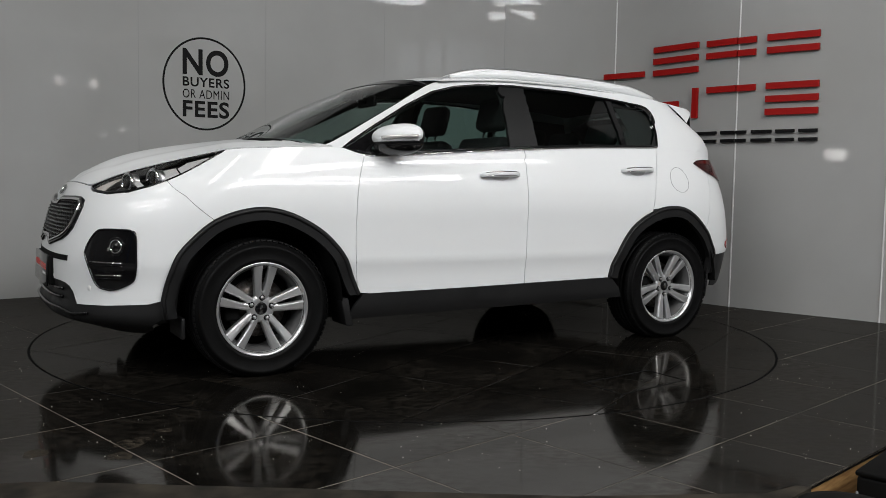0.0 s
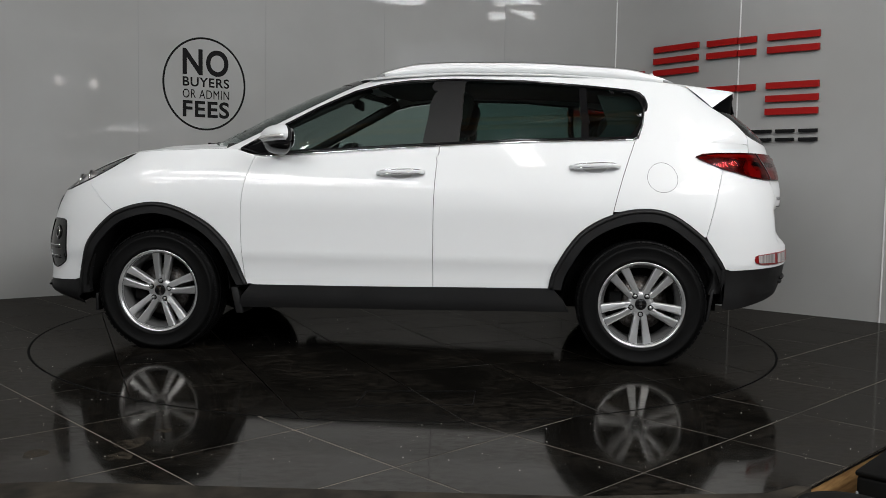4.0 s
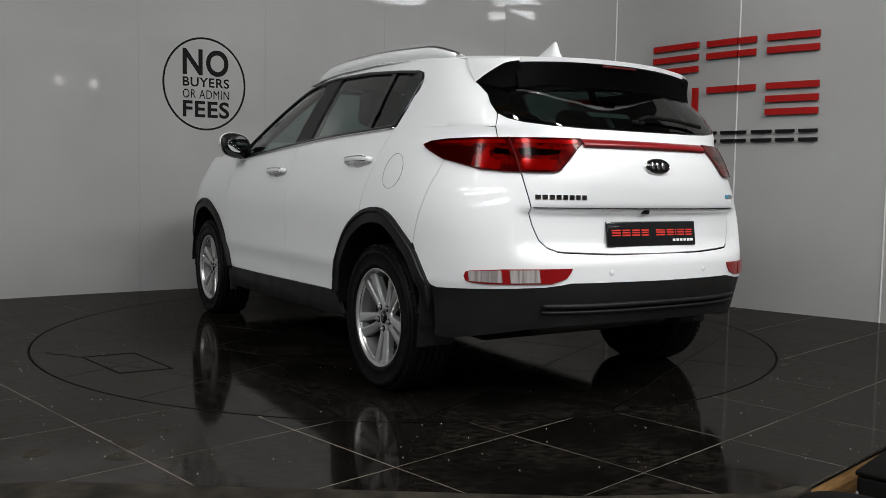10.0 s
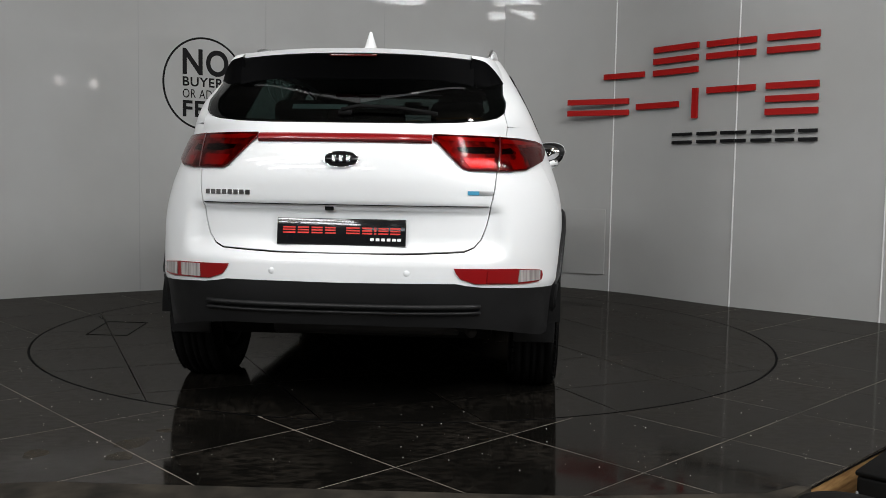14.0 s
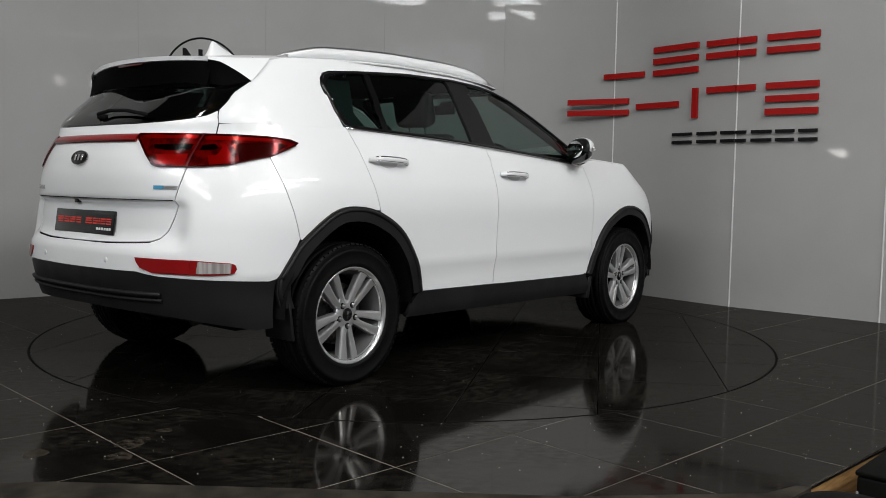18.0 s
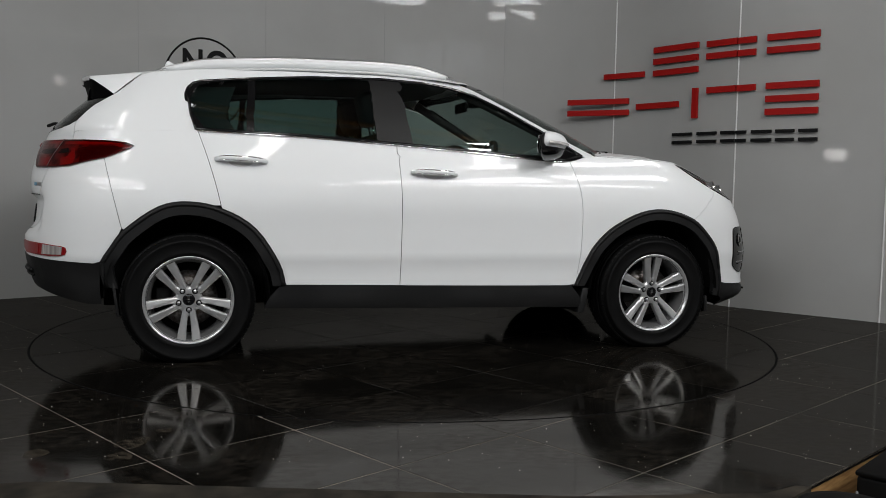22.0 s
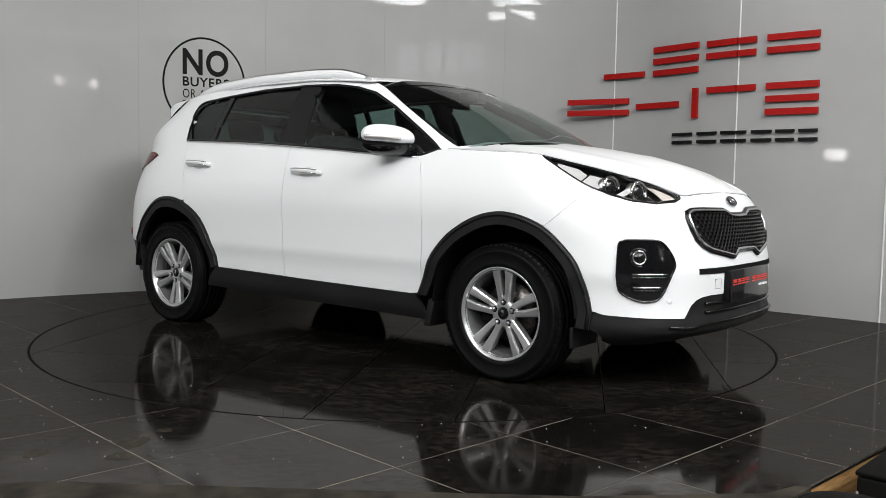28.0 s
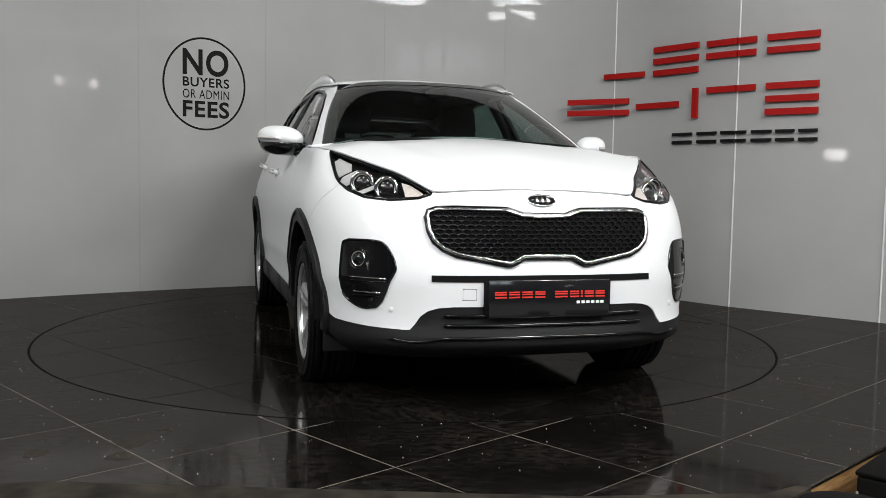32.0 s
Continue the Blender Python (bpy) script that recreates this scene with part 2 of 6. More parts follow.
def smooth_loop(points, steps=6, closed=True):
    """Catmull-Rom through points; a point given with a third value stays a corner."""
    out = []
    n = len(points)
    for i in range(n if closed else n - 1):
        p1, p2 = points[i], points[(i + 1) % n]
        p0 = points[i - 1] if closed or i else p1
        p3 = points[(i + 2) % n] if closed or i + 2 < n else p2
        if len(p1) > 2:
            p0 = p1
        if len(p2) > 2:
            p3 = p2
        for k in range(steps):
            t = k / steps
            out.append(tuple(0.5 * (2 * p1[c] + (p2[c] - p0[c]) * t + (2 * p0[c] - 5 * p1[c] + 4 * p2[c] - p3[c]) * t * t + (3 * p1[c] - p0[c] - 3 * p2[c] + p3[c]) * t**3) for c in (0, 1)))
    if not closed:
        out.append(tuple(points[-1][:2]))
    return out


def inset(poly, d):
    """A closed outline moved inwards by d."""
    area = sum(poly[i - 1][0] * poly[i][1] - poly[i][0] * poly[i - 1][1] for i in range(len(poly)))
    sg = 1 if area > 0 else -1
    out = []
    n = len(poly)
    for i in range(n):
        a, b, c = poly[i - 1], poly[i], poly[(i + 1) % n]
        e1 = Vector((b[0] - a[0], b[1] - a[1]))
        e2 = Vector((c[0] - b[0], c[1] - b[1]))
        if e1.length < 1e-7 or e2.length < 1e-7:
            out.append(b)
            continue
        n1 = Vector((-e1.y, e1.x)).normalized() * sg
        n2 = Vector((-e2.y, e2.x)).normalized() * sg
        m = n1 + n2
        k = max(m.length_squared / 2, 0.35)
        m = m / k
        out.append((b[0] + m.x * d, b[1] + m.y * d))
    return out


def clip_axis(poly, axis, value, keep_above):
    out = []
    for i in range(len(poly)):
        a, b = poly[i - 1], poly[i]
        fa, fb = (a[axis] - value, b[axis] - value) if keep_above else (value - a[axis], value - b[axis])
        if (fa >= 0) != (fb >= 0):
            t = fa / (fa - fb)
            q = [a[0] + (b[0] - a[0]) * t, a[1] + (b[1] - a[1]) * t]
            q[axis] = value
            out.append(tuple(q))
        if fb >= 0:
            out.append(b)
    return out


def cells(poly, cx, cy):
    """A closed outline cut into grid cells of cx by cy."""
    poly = [tuple(p[:2]) for p in poly]
    x0, x1 = min(p[0] for p in poly), max(p[0] for p in poly)
    nx = max(1, round((x1 - x0) / cx))
    for i in range(nx):
        a, b = x0 + (x1 - x0) * i / nx, x0 + (x1 - x0) * (i + 1) / nx
        col = poly
        if i:
            col = clip_axis(col, 0, a, True)
        if i < nx - 1:
            col = clip_axis(col, 0, b, False)
        if len(col) < 3:
            continue
        y0, y1 = min(p[1] for p in col), max(p[1] for p in col)
        j0, j1 = math.floor(y0 / cy), math.ceil(y1 / cy)
        for j in range(j0, j1):
            c = col
            if j > j0:
                c = clip_axis(c, 1, j * cy, True)
            if j < j1 - 1:
                c = clip_axis(c, 1, (j + 1) * cy, False)
            if len(c) >= 3:
                yield c


def sheet(poly, mapping, cx=0.05, cy=0.05, offset=0.0, thick=0.006):
    """A curved sheet: a flat outline (u, v) laid on mapping(u, v), moved out by offset, with folded-in edges."""
    bm = bmesh.new()
    seen = {}

    def vert(p):
        key = (round(p[0], 5), round(p[1], 5))
        if key not in seen:
            e = 0.002
            q = mapping(*p)
            nrm = (mapping(p[0] + e, p[1]) - mapping(p[0] - e, p[1])).cross(mapping(p[0], p[1] + e) - mapping(p[0], p[1] - e))
            nrm = nrm.normalized() if nrm.length > 1e-12 else Vector((0, 0, 1))
            seen[key] = (bm.verts.new(q + nrm * offset), nrm)
        return seen[key][0]
    area = sum(poly[i - 1][0] * poly[i][1] - poly[i][0] * poly[i - 1][1] for i in range(len(poly)))
    if area < 0:
        poly = poly[::-1]
    for c in cells(poly, cx, cy):
        vs = []
        for p in c:
            v = vert(p)
            if not vs or (v is not vs[-1] and v is not vs[0]):
                vs.append(v)
        if len(set(vs)) == len(vs) >= 3:
            try:
                bm.faces.new(vs)
            except ValueError:
                pass
    loose = [v for v in bm.verts if not v.link_faces]
    if loose:
        bmesh.ops.delete(bm, geom=loose, context="VERTS")
    bm.normal_update()
    if thick:
        rim = [e for e in bm.edges if len(e.link_faces) == 1]
        norm = {v: n for v, n in seen.values() if v.is_valid}
        r = bmesh.ops.extrude_edge_only(bm, edges=rim)
        new_v = [g for g in r["geom"] if isinstance(g, bmesh.types.BMVert)]
        tree = {}
        for v in norm:
            tree[(round(v.co.x, 6), round(v.co.y, 6), round(v.co.z, 6))] = norm[v]
        for v in new_v:
            nn = tree.get((round(v.co.x, 6), round(v.co.y, 6), round(v.co.z, 6)))
            if nn:
                v.co -= nn * thick
        for e in rim:
            if e.is_valid:
                e.smooth = False
    return bm


def tube(points, radius, sides=8, closed=False, flat=1.0):
    """A round bar along points."""
    bm = bmesh.new()
    pts = [Vector(p) for p in points]
    n = len(pts)
    rings = []
    for i, p in enumerate(pts):
        a = pts[i - 1] if i or closed else p
        b = pts[(i + 1) % n] if i < n - 1 or closed else p
        d = (b - a).normalized() if (b - a).length > 1e-9 else Vector((1, 0, 0))
        up = Vector((0, 0, 1)) if abs(d.z) < 0.95 else Vector((0, 1, 0))
        s = d.cross(up).normalized()
        u = s.cross(d)
        r = radius(i / max(1, n - 1)) if callable(radius) else radius
        rings.append([bm.verts.new(p + s * (r * math.cos(2 * math.pi * k / sides)) + u * (r * flat * math.sin(2 * math.pi * k / sides))) for k in range(sides)])
    for i in range(n if closed else n - 1):
        A, B = rings[i], rings[(i + 1) % n]
        for k in range(sides):
            bm.faces.new((A[k], A[(k + 1) % sides], B[(k + 1) % sides], B[k]))
    if not closed:
        bm.faces.new(rings[0][::-1])
        bm.faces.new(rings[-1])
    bmesh.ops.recalc_face_normals(bm, faces=bm.faces)
    return bm


def lathe(profile, segments=48, axis="y"):
    """A turned body: profile of (radius, along) round the axis; closed if the profile is."""
    bm = bmesh.new()
    rings = []
    for k in range(segments):
        a = 2 * math.pi * k / segments
        rings.append([bm.verts.new((r * math.cos(a), h, r * math.sin(a)) if axis == "y" else (r * math.cos(a), r * math.sin(a), h)) for r, h in profile])
    for k in range(segments):
        A, B = rings[k], rings[(k + 1) % segments]
        for i in range(len(profile) - 1):
            bm.faces.new((A[i], B[i], B[i + 1], A[i + 1]))
    bmesh.ops.remove_doubles(bm, verts=bm.verts, dist=1e-5)
    bmesh.ops.recalc_face_normals(bm, faces=bm.faces)
    return bm


def prism(poly, depth0, depth1, place, bevel=0.0):
    """A flat outline (u, v) pulled from depth0 to depth1; place(u, v, d) gives the point."""
    bm = bmesh.new()
    a = [bm.verts.new(place(u, v, depth0)) for u, v in poly]
    b = [bm.verts.new(place(u, v, depth1)) for u, v in poly]
    n = len(poly)
    bm.faces.new(a[::-1])
    front = bm.faces.new(b)
    for i in range(n):
        bm.faces.new((a[i], a[(i + 1) % n], b[(i + 1) % n], b[i]))
    bmesh.ops.recalc_face_normals(bm, faces=bm.faces)
    if bevel:
        bmesh.ops.bevel(bm, geom=list(front.edges), offset=bevel, segments=2, profile=0.5, affect="EDGES")
    return bm


def empty(name, parent=None):
    ob = new(name)
    ob.empty_display_size = 0.2
    if parent:
        ob.parent = parent
    return ob


# ---- the hall, the platform and the wall ----
CORNERS = [(-5.2, -2.3), (-4.55, -0.55), (-3.95, 0.42), (-3.24, 1.157), (-2.297, 1.818), (-1.328, 2.365), (-0.273, 2.745), (0.876, 2.77), (1.83, 2.255), (2.604, 1.302), (3.434, 0.528), (4.2, -0.35)]
WALL_TOP = 4.2


def facing_frame(p, target):
    """An upright frame at p whose underside (-z) looks at a target; y is up."""
    z = (Vector(p) - Vector(target)).normalized()
    x = Vector((0, 0, 1)).cross(z).normalized()
    y = z.cross(x)
    m = Matrix((x, y, z)).transposed().to_4x4()
    return Matrix.Translation(p) @ m


def wall_place(i, u, z, out=0.0):
    """A point on wall sheet i, bent round the frame: u metres from its left corner, out from its face."""
    p = [Vector(CORNERS[min(max(k, 0), len(CORNERS) - 1)]) for k in (i - 1, i, i + 1, i + 2)]
    t = u / (p[2] - p[1]).length
    q = 0.5 * (2 * p[1] + (p[2] - p[0]) * t + (2 * p[0] - 5 * p[1] + 4 * p[2] - p[3]) * t * t + (3 * p[1] - p[0] - 3 * p[2] + p[3]) * t**3)
    d = 0.5 * ((p[2] - p[0]) + 2 * (2 * p[0] - 5 * p[1] + 4 * p[2] - p[3]) * t + 3 * (3 * p[1] - p[0] - 3 * p[2] + p[3]) * t * t)
    d.normalize()
    q = q + Vector((d.y, -d.x)) * out
    return Vector((q.x, q.y, z))


for i in range(len(CORNERS) - 1):
    length = (Vector(CORNERS[i + 1]) - Vector(CORNERS[i])).length
    bm = sheet([(0.001, 0.0), (length - 0.001, 0.0), (length - 0.001, WALL_TOP), (0.001, WALL_TOP)], lambda u, v, i=i: wall_place(i, u, v), length / 14, 5.0, 0.0, 0.03)
    w = mesh_ob("wall_%d" % (i + 1), bm, WALL)
    tagged(w, "glossy pale grey wall sheet of the curved backdrop", "wall", "wall sheets", "structure")
    strip = i in (8, 9, 10)
    bm = bmesh.new()
    r = 0.0045 if strip else 0.0025
    box(bm, -r, r, -0.01, 0.006 if strip else 0.0015, 0.0, WALL_TOP)
    j = part("joint_strip", bm, BRIGHTSTRIP if strip else JOINT, w, "", False)
    d = Vector(CORNERS[i + 1]) - Vector(CORNERS[i])
    j.matrix_basis = Matrix.Translation((*CORNERS[i], 0)) @ Matrix.Rotation(math.atan2(d.y, d.x), 4, "Z") @ Matrix.Diagonal((1, -1, 1, 1))

bm = prism([(0.634, 0.14), (1.034, 0.15), (1.034, 0.755), (0.634, 0.745)], -0.004, 0.007, lambda u, v, d: wall_place(7, u, v, d), 0.002)
tagged(mesh_ob("wall_hatch", bm, WALL, None, "", False), "flush pale access panel low on the wall sheets", "hatch", "", "structure")

FLOOR_Z = -0.42
PLATFORM = [(-5.2, -2.3), (-2.2, -3.17), (-1.1, -3.06), (0.52, -3.17), (1.165, -3.10), (1.29, -2.987), (1.79, -2.54), (3.4, -1.2), (5.3, -2.6), (4.9, 0.5), (3.6, 1.2), (2.7, 2.2), (1.9, 2.9), (0.5, 3.3), (-1.2, 3.0), (-2.6, 2.4), (-4.4, 1.2)]
RADIUS = 2.2566


def flat_mesh(polys, z, depth):
    """Slabs with flat tops at z, all in one mesh."""
    bm = bmesh.new()
    for poly in polys:
        a = [bm.verts.new((x, y, z)) for x, y in poly]
        b = [bm.verts.new((x, y, z - depth)) for x, y in poly]
        bm.faces.new(a)
        for i in range(len(a)):
            bm.faces.new((a[i - 1], b[i - 1], b[i], a[i]))
    bmesh.ops.recalc_face_normals(bm, faces=bm.faces)
    return bm


def ring_outline(radius, x0=None, n=160):
    return [(radius * math.cos(2 * math.pi * k / n), radius * math.sin(2 * math.pi * k / n)) for k in range(n)]


platform = mesh_ob("floor", flat_mesh([PLATFORM], -0.0007, 0.006), GROUT, None, "", False)
tagged(platform, "raised show platform tiled in polished black", "floor", "", "structure")


bm = flat_mesh([[(x * 0.9985, y * 0.9985) for x, y in PLATFORM]], -0.009, 0.010)
tagged(mesh_ob("platform_deck", bm, BAG, None, "", False), "dark deck board under the platform tiles", "board", "", "structure")


def lattice(outline, angle, off_u, off_v, pitch, gap):
    """Square tiles of a turned grid, cut by an outline."""
    c, s = math.cos(angle), math.sin(angle)
    turned = [(x * c + y * s, -x * s + y * c) for x, y in outline]
    us, vs = [p[0] for p in turned], [p[1] for p in turned]
    for i in range(math.floor((min(us) - off_u) / pitch), math.ceil((max(us) - off_u) / pitch)):
        for j in range(math.floor((min(vs) - off_v) / pitch), math.ceil((max(vs) - off_v) / pitch)):
            q = turned
            for axis, off, k in ((0, off_u, i), (1, off_v, j)):
                q = clip_axis(q, axis, off + k * pitch + gap, True)
                q = clip_axis(q, axis, off + (k + 1) * pitch - gap, False)
                if len(q) < 3:
                    break
            if len(q) >= 3:
                clean = [p for n, p in enumerate(q) if (Vector(p) - Vector(q[n - 1])).length > 1e-4]
                if len(clean) >= 3 and abs(sum(clean[n - 1][0] * clean[n][1] - clean[n][0] * clean[n - 1][1] for n in range(len(clean)))) > 0.001:
                    yield [(u * c - v * s, u * s + v * c) for u, v in clean]


def tile_object(poly, parent, z=0.0):
    cx, cy = sum(p[0] for p in poly) / len(poly), sum(p[1] for p in poly) / len(poly)
    lean = Vector((random.uniform(-1, 1), random.uniform(-1, 1))) * 0.0006
    bm = bmesh.new()
    inner = inset(poly, 0.001)
    h = lambda p: z + lean.x * (p[0] - cx) + lean.y * (p[1] - cy)
    a = [bm.verts.new((p[0] - cx, p[1] - cy, h(p))) for p in inner]
    b = [bm.verts.new((p[0] - cx, p[1] - cy, h(p) - 0.0008)) for p in poly]
    c = [bm.verts.new((p[0] - cx, p[1] - cy, h(p) - 0.012)) for p in poly]
    bm.faces.new(a)
    for i in range(len(a)):
        bm.faces.new((a[i - 1], b[i - 1], b[i], a[i]))
        bm.faces.new((b[i - 1], c[i - 1], c[i], b[i]))
    bmesh.ops.recalc_face_normals(bm, faces=bm.faces)
    t = part("tile", bm, TILE, parent, "", False)
    t.location = (cx, cy, 0)


random.seed(4)
TILED = inset(PLATFORM, 0.0)
TILED[2:5] = [(-1.1, -2.985), (0.52, -3.095), (1.13, -3.06)]


def outside(poly, radius):
    """The pieces of an outline that lie outside a circle round the origin."""
    pts = []
    for i in range(len(poly)):
        a, b = Vector(poly[i - 1]), Vector(poly[i])
        n = max(1, int((b - a).length / 0.02))
        pts += [a.lerp(b, k / n) for k in range(n)]
    out = [p.length >= radius for p in pts]
    if all(out):
        return [poly]
    if not any(out):
        return []
    first = next(i for i in range(len(pts)) if out[i] and not out[i - 1])
    pts, out = pts[first:] + pts[:first], out[first:] + out[:first]
    pieces, run = [], []
    for p, o in zip(pts + pts[:1], out + [False]):
        if o:
            run.append(p)
        elif run:
            a0, a1 = math.atan2(run[-1].y, run[-1].x), math.atan2(run[0].y, run[0].x)
            d = (a1 - a0 + math.pi) % (2 * math.pi) - math.pi
            n = max(2, int(abs(d) / 0.03))
            arc = [(radius * math.cos(a0 + d * k / n), radius * math.sin(a0 + d * k / n)) for k in range(n + 1)]
            if len(run) > 2:
                pieces.append([tuple(q) for q in run[1:-1]] + arc)
            run = []
    return [q for q in pieces if abs(sum(q[n - 1][0] * q[n][1] - q[n][0] * q[n - 1][1] for n in range(len(q)))) > 0.0006]


for square in lattice(TILED, radians(42), -1.912, -2.065, 0.588, 0.0022):
    for poly in outside(square, RADIUS + 0.006):
        tile_object(poly, platform)
bm = bmesh.new()
inner = [bm.verts.new((x, y, -0.0004)) for x, y in ring_outline(RADIUS - 0.006)]
outer = [bm.verts.new((x, y, -0.0004)) for x, y in ring_outline(RADIUS + 0.0062)]
for k in range(160):
    bm.faces.new((inner[k - 1], outer[k - 1], outer[k], inner[k]))
part("turntable_gap", bm, DEEPBLACK, platform, "", False)

# the metal-edged nosing and the raw timber side of the platform
bm = prism([(-2.2, -3.30), (-1.1, -3.19), (0.52, -3.26), (1.172, -3.11), (1.298, -2.994), (1.255, -2.978), (1.13, -3.05), (0.52, -3.085), (-1.1, -2.975), (-2.2, -3.09)], -0.05, 0.001, lambda u, v, d: Vector((u, v, d)))
tagged(mesh_ob("platform_nosing", bm, NOSING, None, "", False), "dull black nosing strip along the platform edge", "edge strip", "", "structure")
for a, b in (((-5.2, -2.3), (-2.2, -3.29)), ((-2.2, -3.29), (-1.1, -3.18)), ((-1.1, -3.18), (0.52, -3.25)), ((0.52, -3.25), (1.165, -3.10)), ((1.165, -3.10), (1.29, -2.987)), ((1.29, -2.987), (1.79, -2.54)), ((1.79, -2.54), (3.4, -1.2)), ((3.4, -1.2), (5.3, -2.6))):
    a, b = Vector(a), Vector(b)
    d = (b - a).normalized()
    inw = Vector((-d.y, d.x))
    bm = prism([(0, FLOOR_Z), ((b - a).length, FLOOR_Z), ((b - a).length, -0.02), (0, -0.02)], 0.012, 0.03, lambda u, v, k, a=a, d=d, inw=inw: Vector((*(a + d * u + inw * k), v)))
    tagged(mesh_ob("platform_side", bm, WOOD, None, "", False), "raw timber board closing the side of the platform", "board", "", "structure")

bm = flat_mesh([[(-9, -13), (9, -13), (9, 5), (-9, 5)]], FLOOR_Z, 0.1)
tagged(mesh_ob("ground", bm, CONCRETE, None, "", False), "dark concrete hall floor around the platform", "floor", "", "structure")
bm = box(bmesh.new(), -9, 9, -13, 5, 5.6, 5.7)
tagged(mesh_ob("ceiling", bm, DARKHALL, None, "", False), "dim roof lining high above the hall", "ceiling", "", "structure")
for name, dims in (("wall_west", (-9.1, -9, -13, 5)), ("wall_east", (9, 9.1, -13, 5)), ("wall_south", (-9, 9, -13.1, -13)), ("wall_north", (-9, 9, 5, 5.1))):
    bm = box(bmesh.new(), *dims, FLOOR_Z, 5.6)
    tagged(mesh_ob(name, bm, DARKHALL, None, "", False), "plain dark wall closing the hall", "wall", "", "structure")

# roof trusses, a post, tube lights, lamps and high windows in the hall behind the camera
for y in (-3.2, -6.0, -8.8, -11.6):
    truss = empty("roof_truss")
    truss.matrix_world = pose(0, y, 0)
    tagged(truss, "ochre painted steel lattice truss under the hall roof", "truss", "roof trusses", "structure")
    for z in (5.0, 5.5):
        part("chord", box(bmesh.new(), -8.9, 8.9, -0.05, 0.05, z - 0.05, z + 0.05), OCHRE, truss, "", False)
    for k in range(18):
        x = -8.5 + k
        part("brace", tube([(x - 0.5, 0, 5.0 if k % 2 else 5.5), (x + 0.5, 0, 5.5 if k % 2 else 5.0)], 0.03, 5), OCHRE, truss)
for x in (-5.5, 5.2):
    post = mesh_ob("roof_post", box(bmesh.new(), x - 0.09, x + 0.09, -9.1, -8.9, FLOOR_Z, 5.0, 0.01), BLUEPAINT, None, "", False)
    tagged(post, "blue painted steel post carrying the roof", "post", "roof posts", "structure")


def tube_pair(x, y, z, turn, length=1.5):
    f = empty("tube_fitting")
    f.matrix_world = pose(x, y, z, 0, 0, turn)
    tagged(f, "white twin-tube light fitting hung under the trusses", "light", "tube fittings", "structure")
    part("tray", box(bmesh.new(), -length / 2, length / 2, -0.09, 0.09, 0.03, 0.08, 0.01), WHITEMETAL, f)
    for y0 in (-0.05, 0.05):
        part("tube", tube([(-length / 2 + 0.03, y0, 0.0), (length / 2 - 0.03, y0, 0.0)], 0.016, 6), TUBEGLOW, f)


for x, y in ((-7.0, -4.6), (-7.0, -7.4), (-3.6, -10.2), (-0.4, -7.4), (0.6, -10.2), (4.2, -10.2), (7.9, -10.0), (8.1, -8.4), (8.0, -7.0), (7.4, -3.4)):
    tube_pair(x, y, 4.3 if x > 7.5 else 4.7, 35 if x > 7.5 else (0 if abs(x) > 4 else 90), 1.2)
for x, y, z in ((8.25, -8.45, 3.22), (8.4, -9.4, 2.9), (-8.2, -6.5, 1.75)):
    bm = lathe([(0.0, 0.0), (0.15, 0.0), (0.17, 0.03), (0.17, 0.12), (0.06, 0.2), (0.0, 0.2)], 20, "z")
    narrow = Matrix.Diagonal((0.08 if x > 0 and z > 3 else 0.24, 1, 1, 1))
    bm.transform(narrow)
    hb = mesh_ob("flood_lamp", bm, WHITEMETAL)
    hb.matrix_world = facing_frame((x, y, z), (0, 1.5, 1.7))
    tagged(hb, "narrow upright lit flood lamp fixed high in the hall", "light", "flood lamps", "structure")
    bm = lathe([(0.0, -0.004), (0.13, -0.004), (0.14, 0.002)], 20, "z")
    bm.transform(narrow)
    part("lit_glass", bm, LAMPGLOW, hb)
for k in range(5):
    w = empty("window_%d" % (k + 1))
    w.matrix_world = pose(-1.0 + 1.3 * k, -12.99, 4.0)
    tagged(w, "small high window with daylight behind four panes", "window", "high windows", "structure")
    for i in (0, 1):
        for j in (0, 1):
            part("pane", box(bmesh.new(), -0.47 + 0.49 * i, -0.04 + 0.49 * i, 0.0, 0.02, 0.03 + 0.44 * j, 0.43 + 0.44 * j), SKYGLOW, w, "", False)
    part("window_frame", box(bmesh.new(), -0.52, 0.52, -0.005, 0.012, -0.02, 0.94), WHITEMETAL, w, "", False)

# a black bin and a dark crate beside the platform
bm = lathe([(0.0, 0.0), (0.12, 0.0), (0.135, 0.02), (0.152, 0.40), (0.162, 0.41), (0.162, 0.44), (0.15, 0.452), (0.10, 0.463), (0.0, 0.467)], 48, "z")
drum = mesh_ob("waste_bin", bm, BAG)
drum.matrix_world = pose(1.29, -3.265, FLOOR_Z)
tagged(drum, "round black plastic bin with a domed lid", "bin")
crate = empty("dark_crate")
crate.matrix_world = pose(1.481, -2.922, FLOOR_Z, 0, 0, 45.1)
tagged(crate, "dark fabric-covered crate standing by the platform side", "crate")
part("body", box(bmesh.new(), 0.0, 0.9, -0.36, 0.0, 0, 0.436, 0.012), BAG, crate)
part("lid", box(bmesh.new(), -0.004, 0.904, -0.364, 0.004, 0.436, 0.454, 0.006), BAG, crate)
part("corner_strip", box(bmesh.new(), -0.007, -0.001, -0.010, -0.002, 0.32, 0.385, 0.001), JOINT, crate, "pale corner strip")

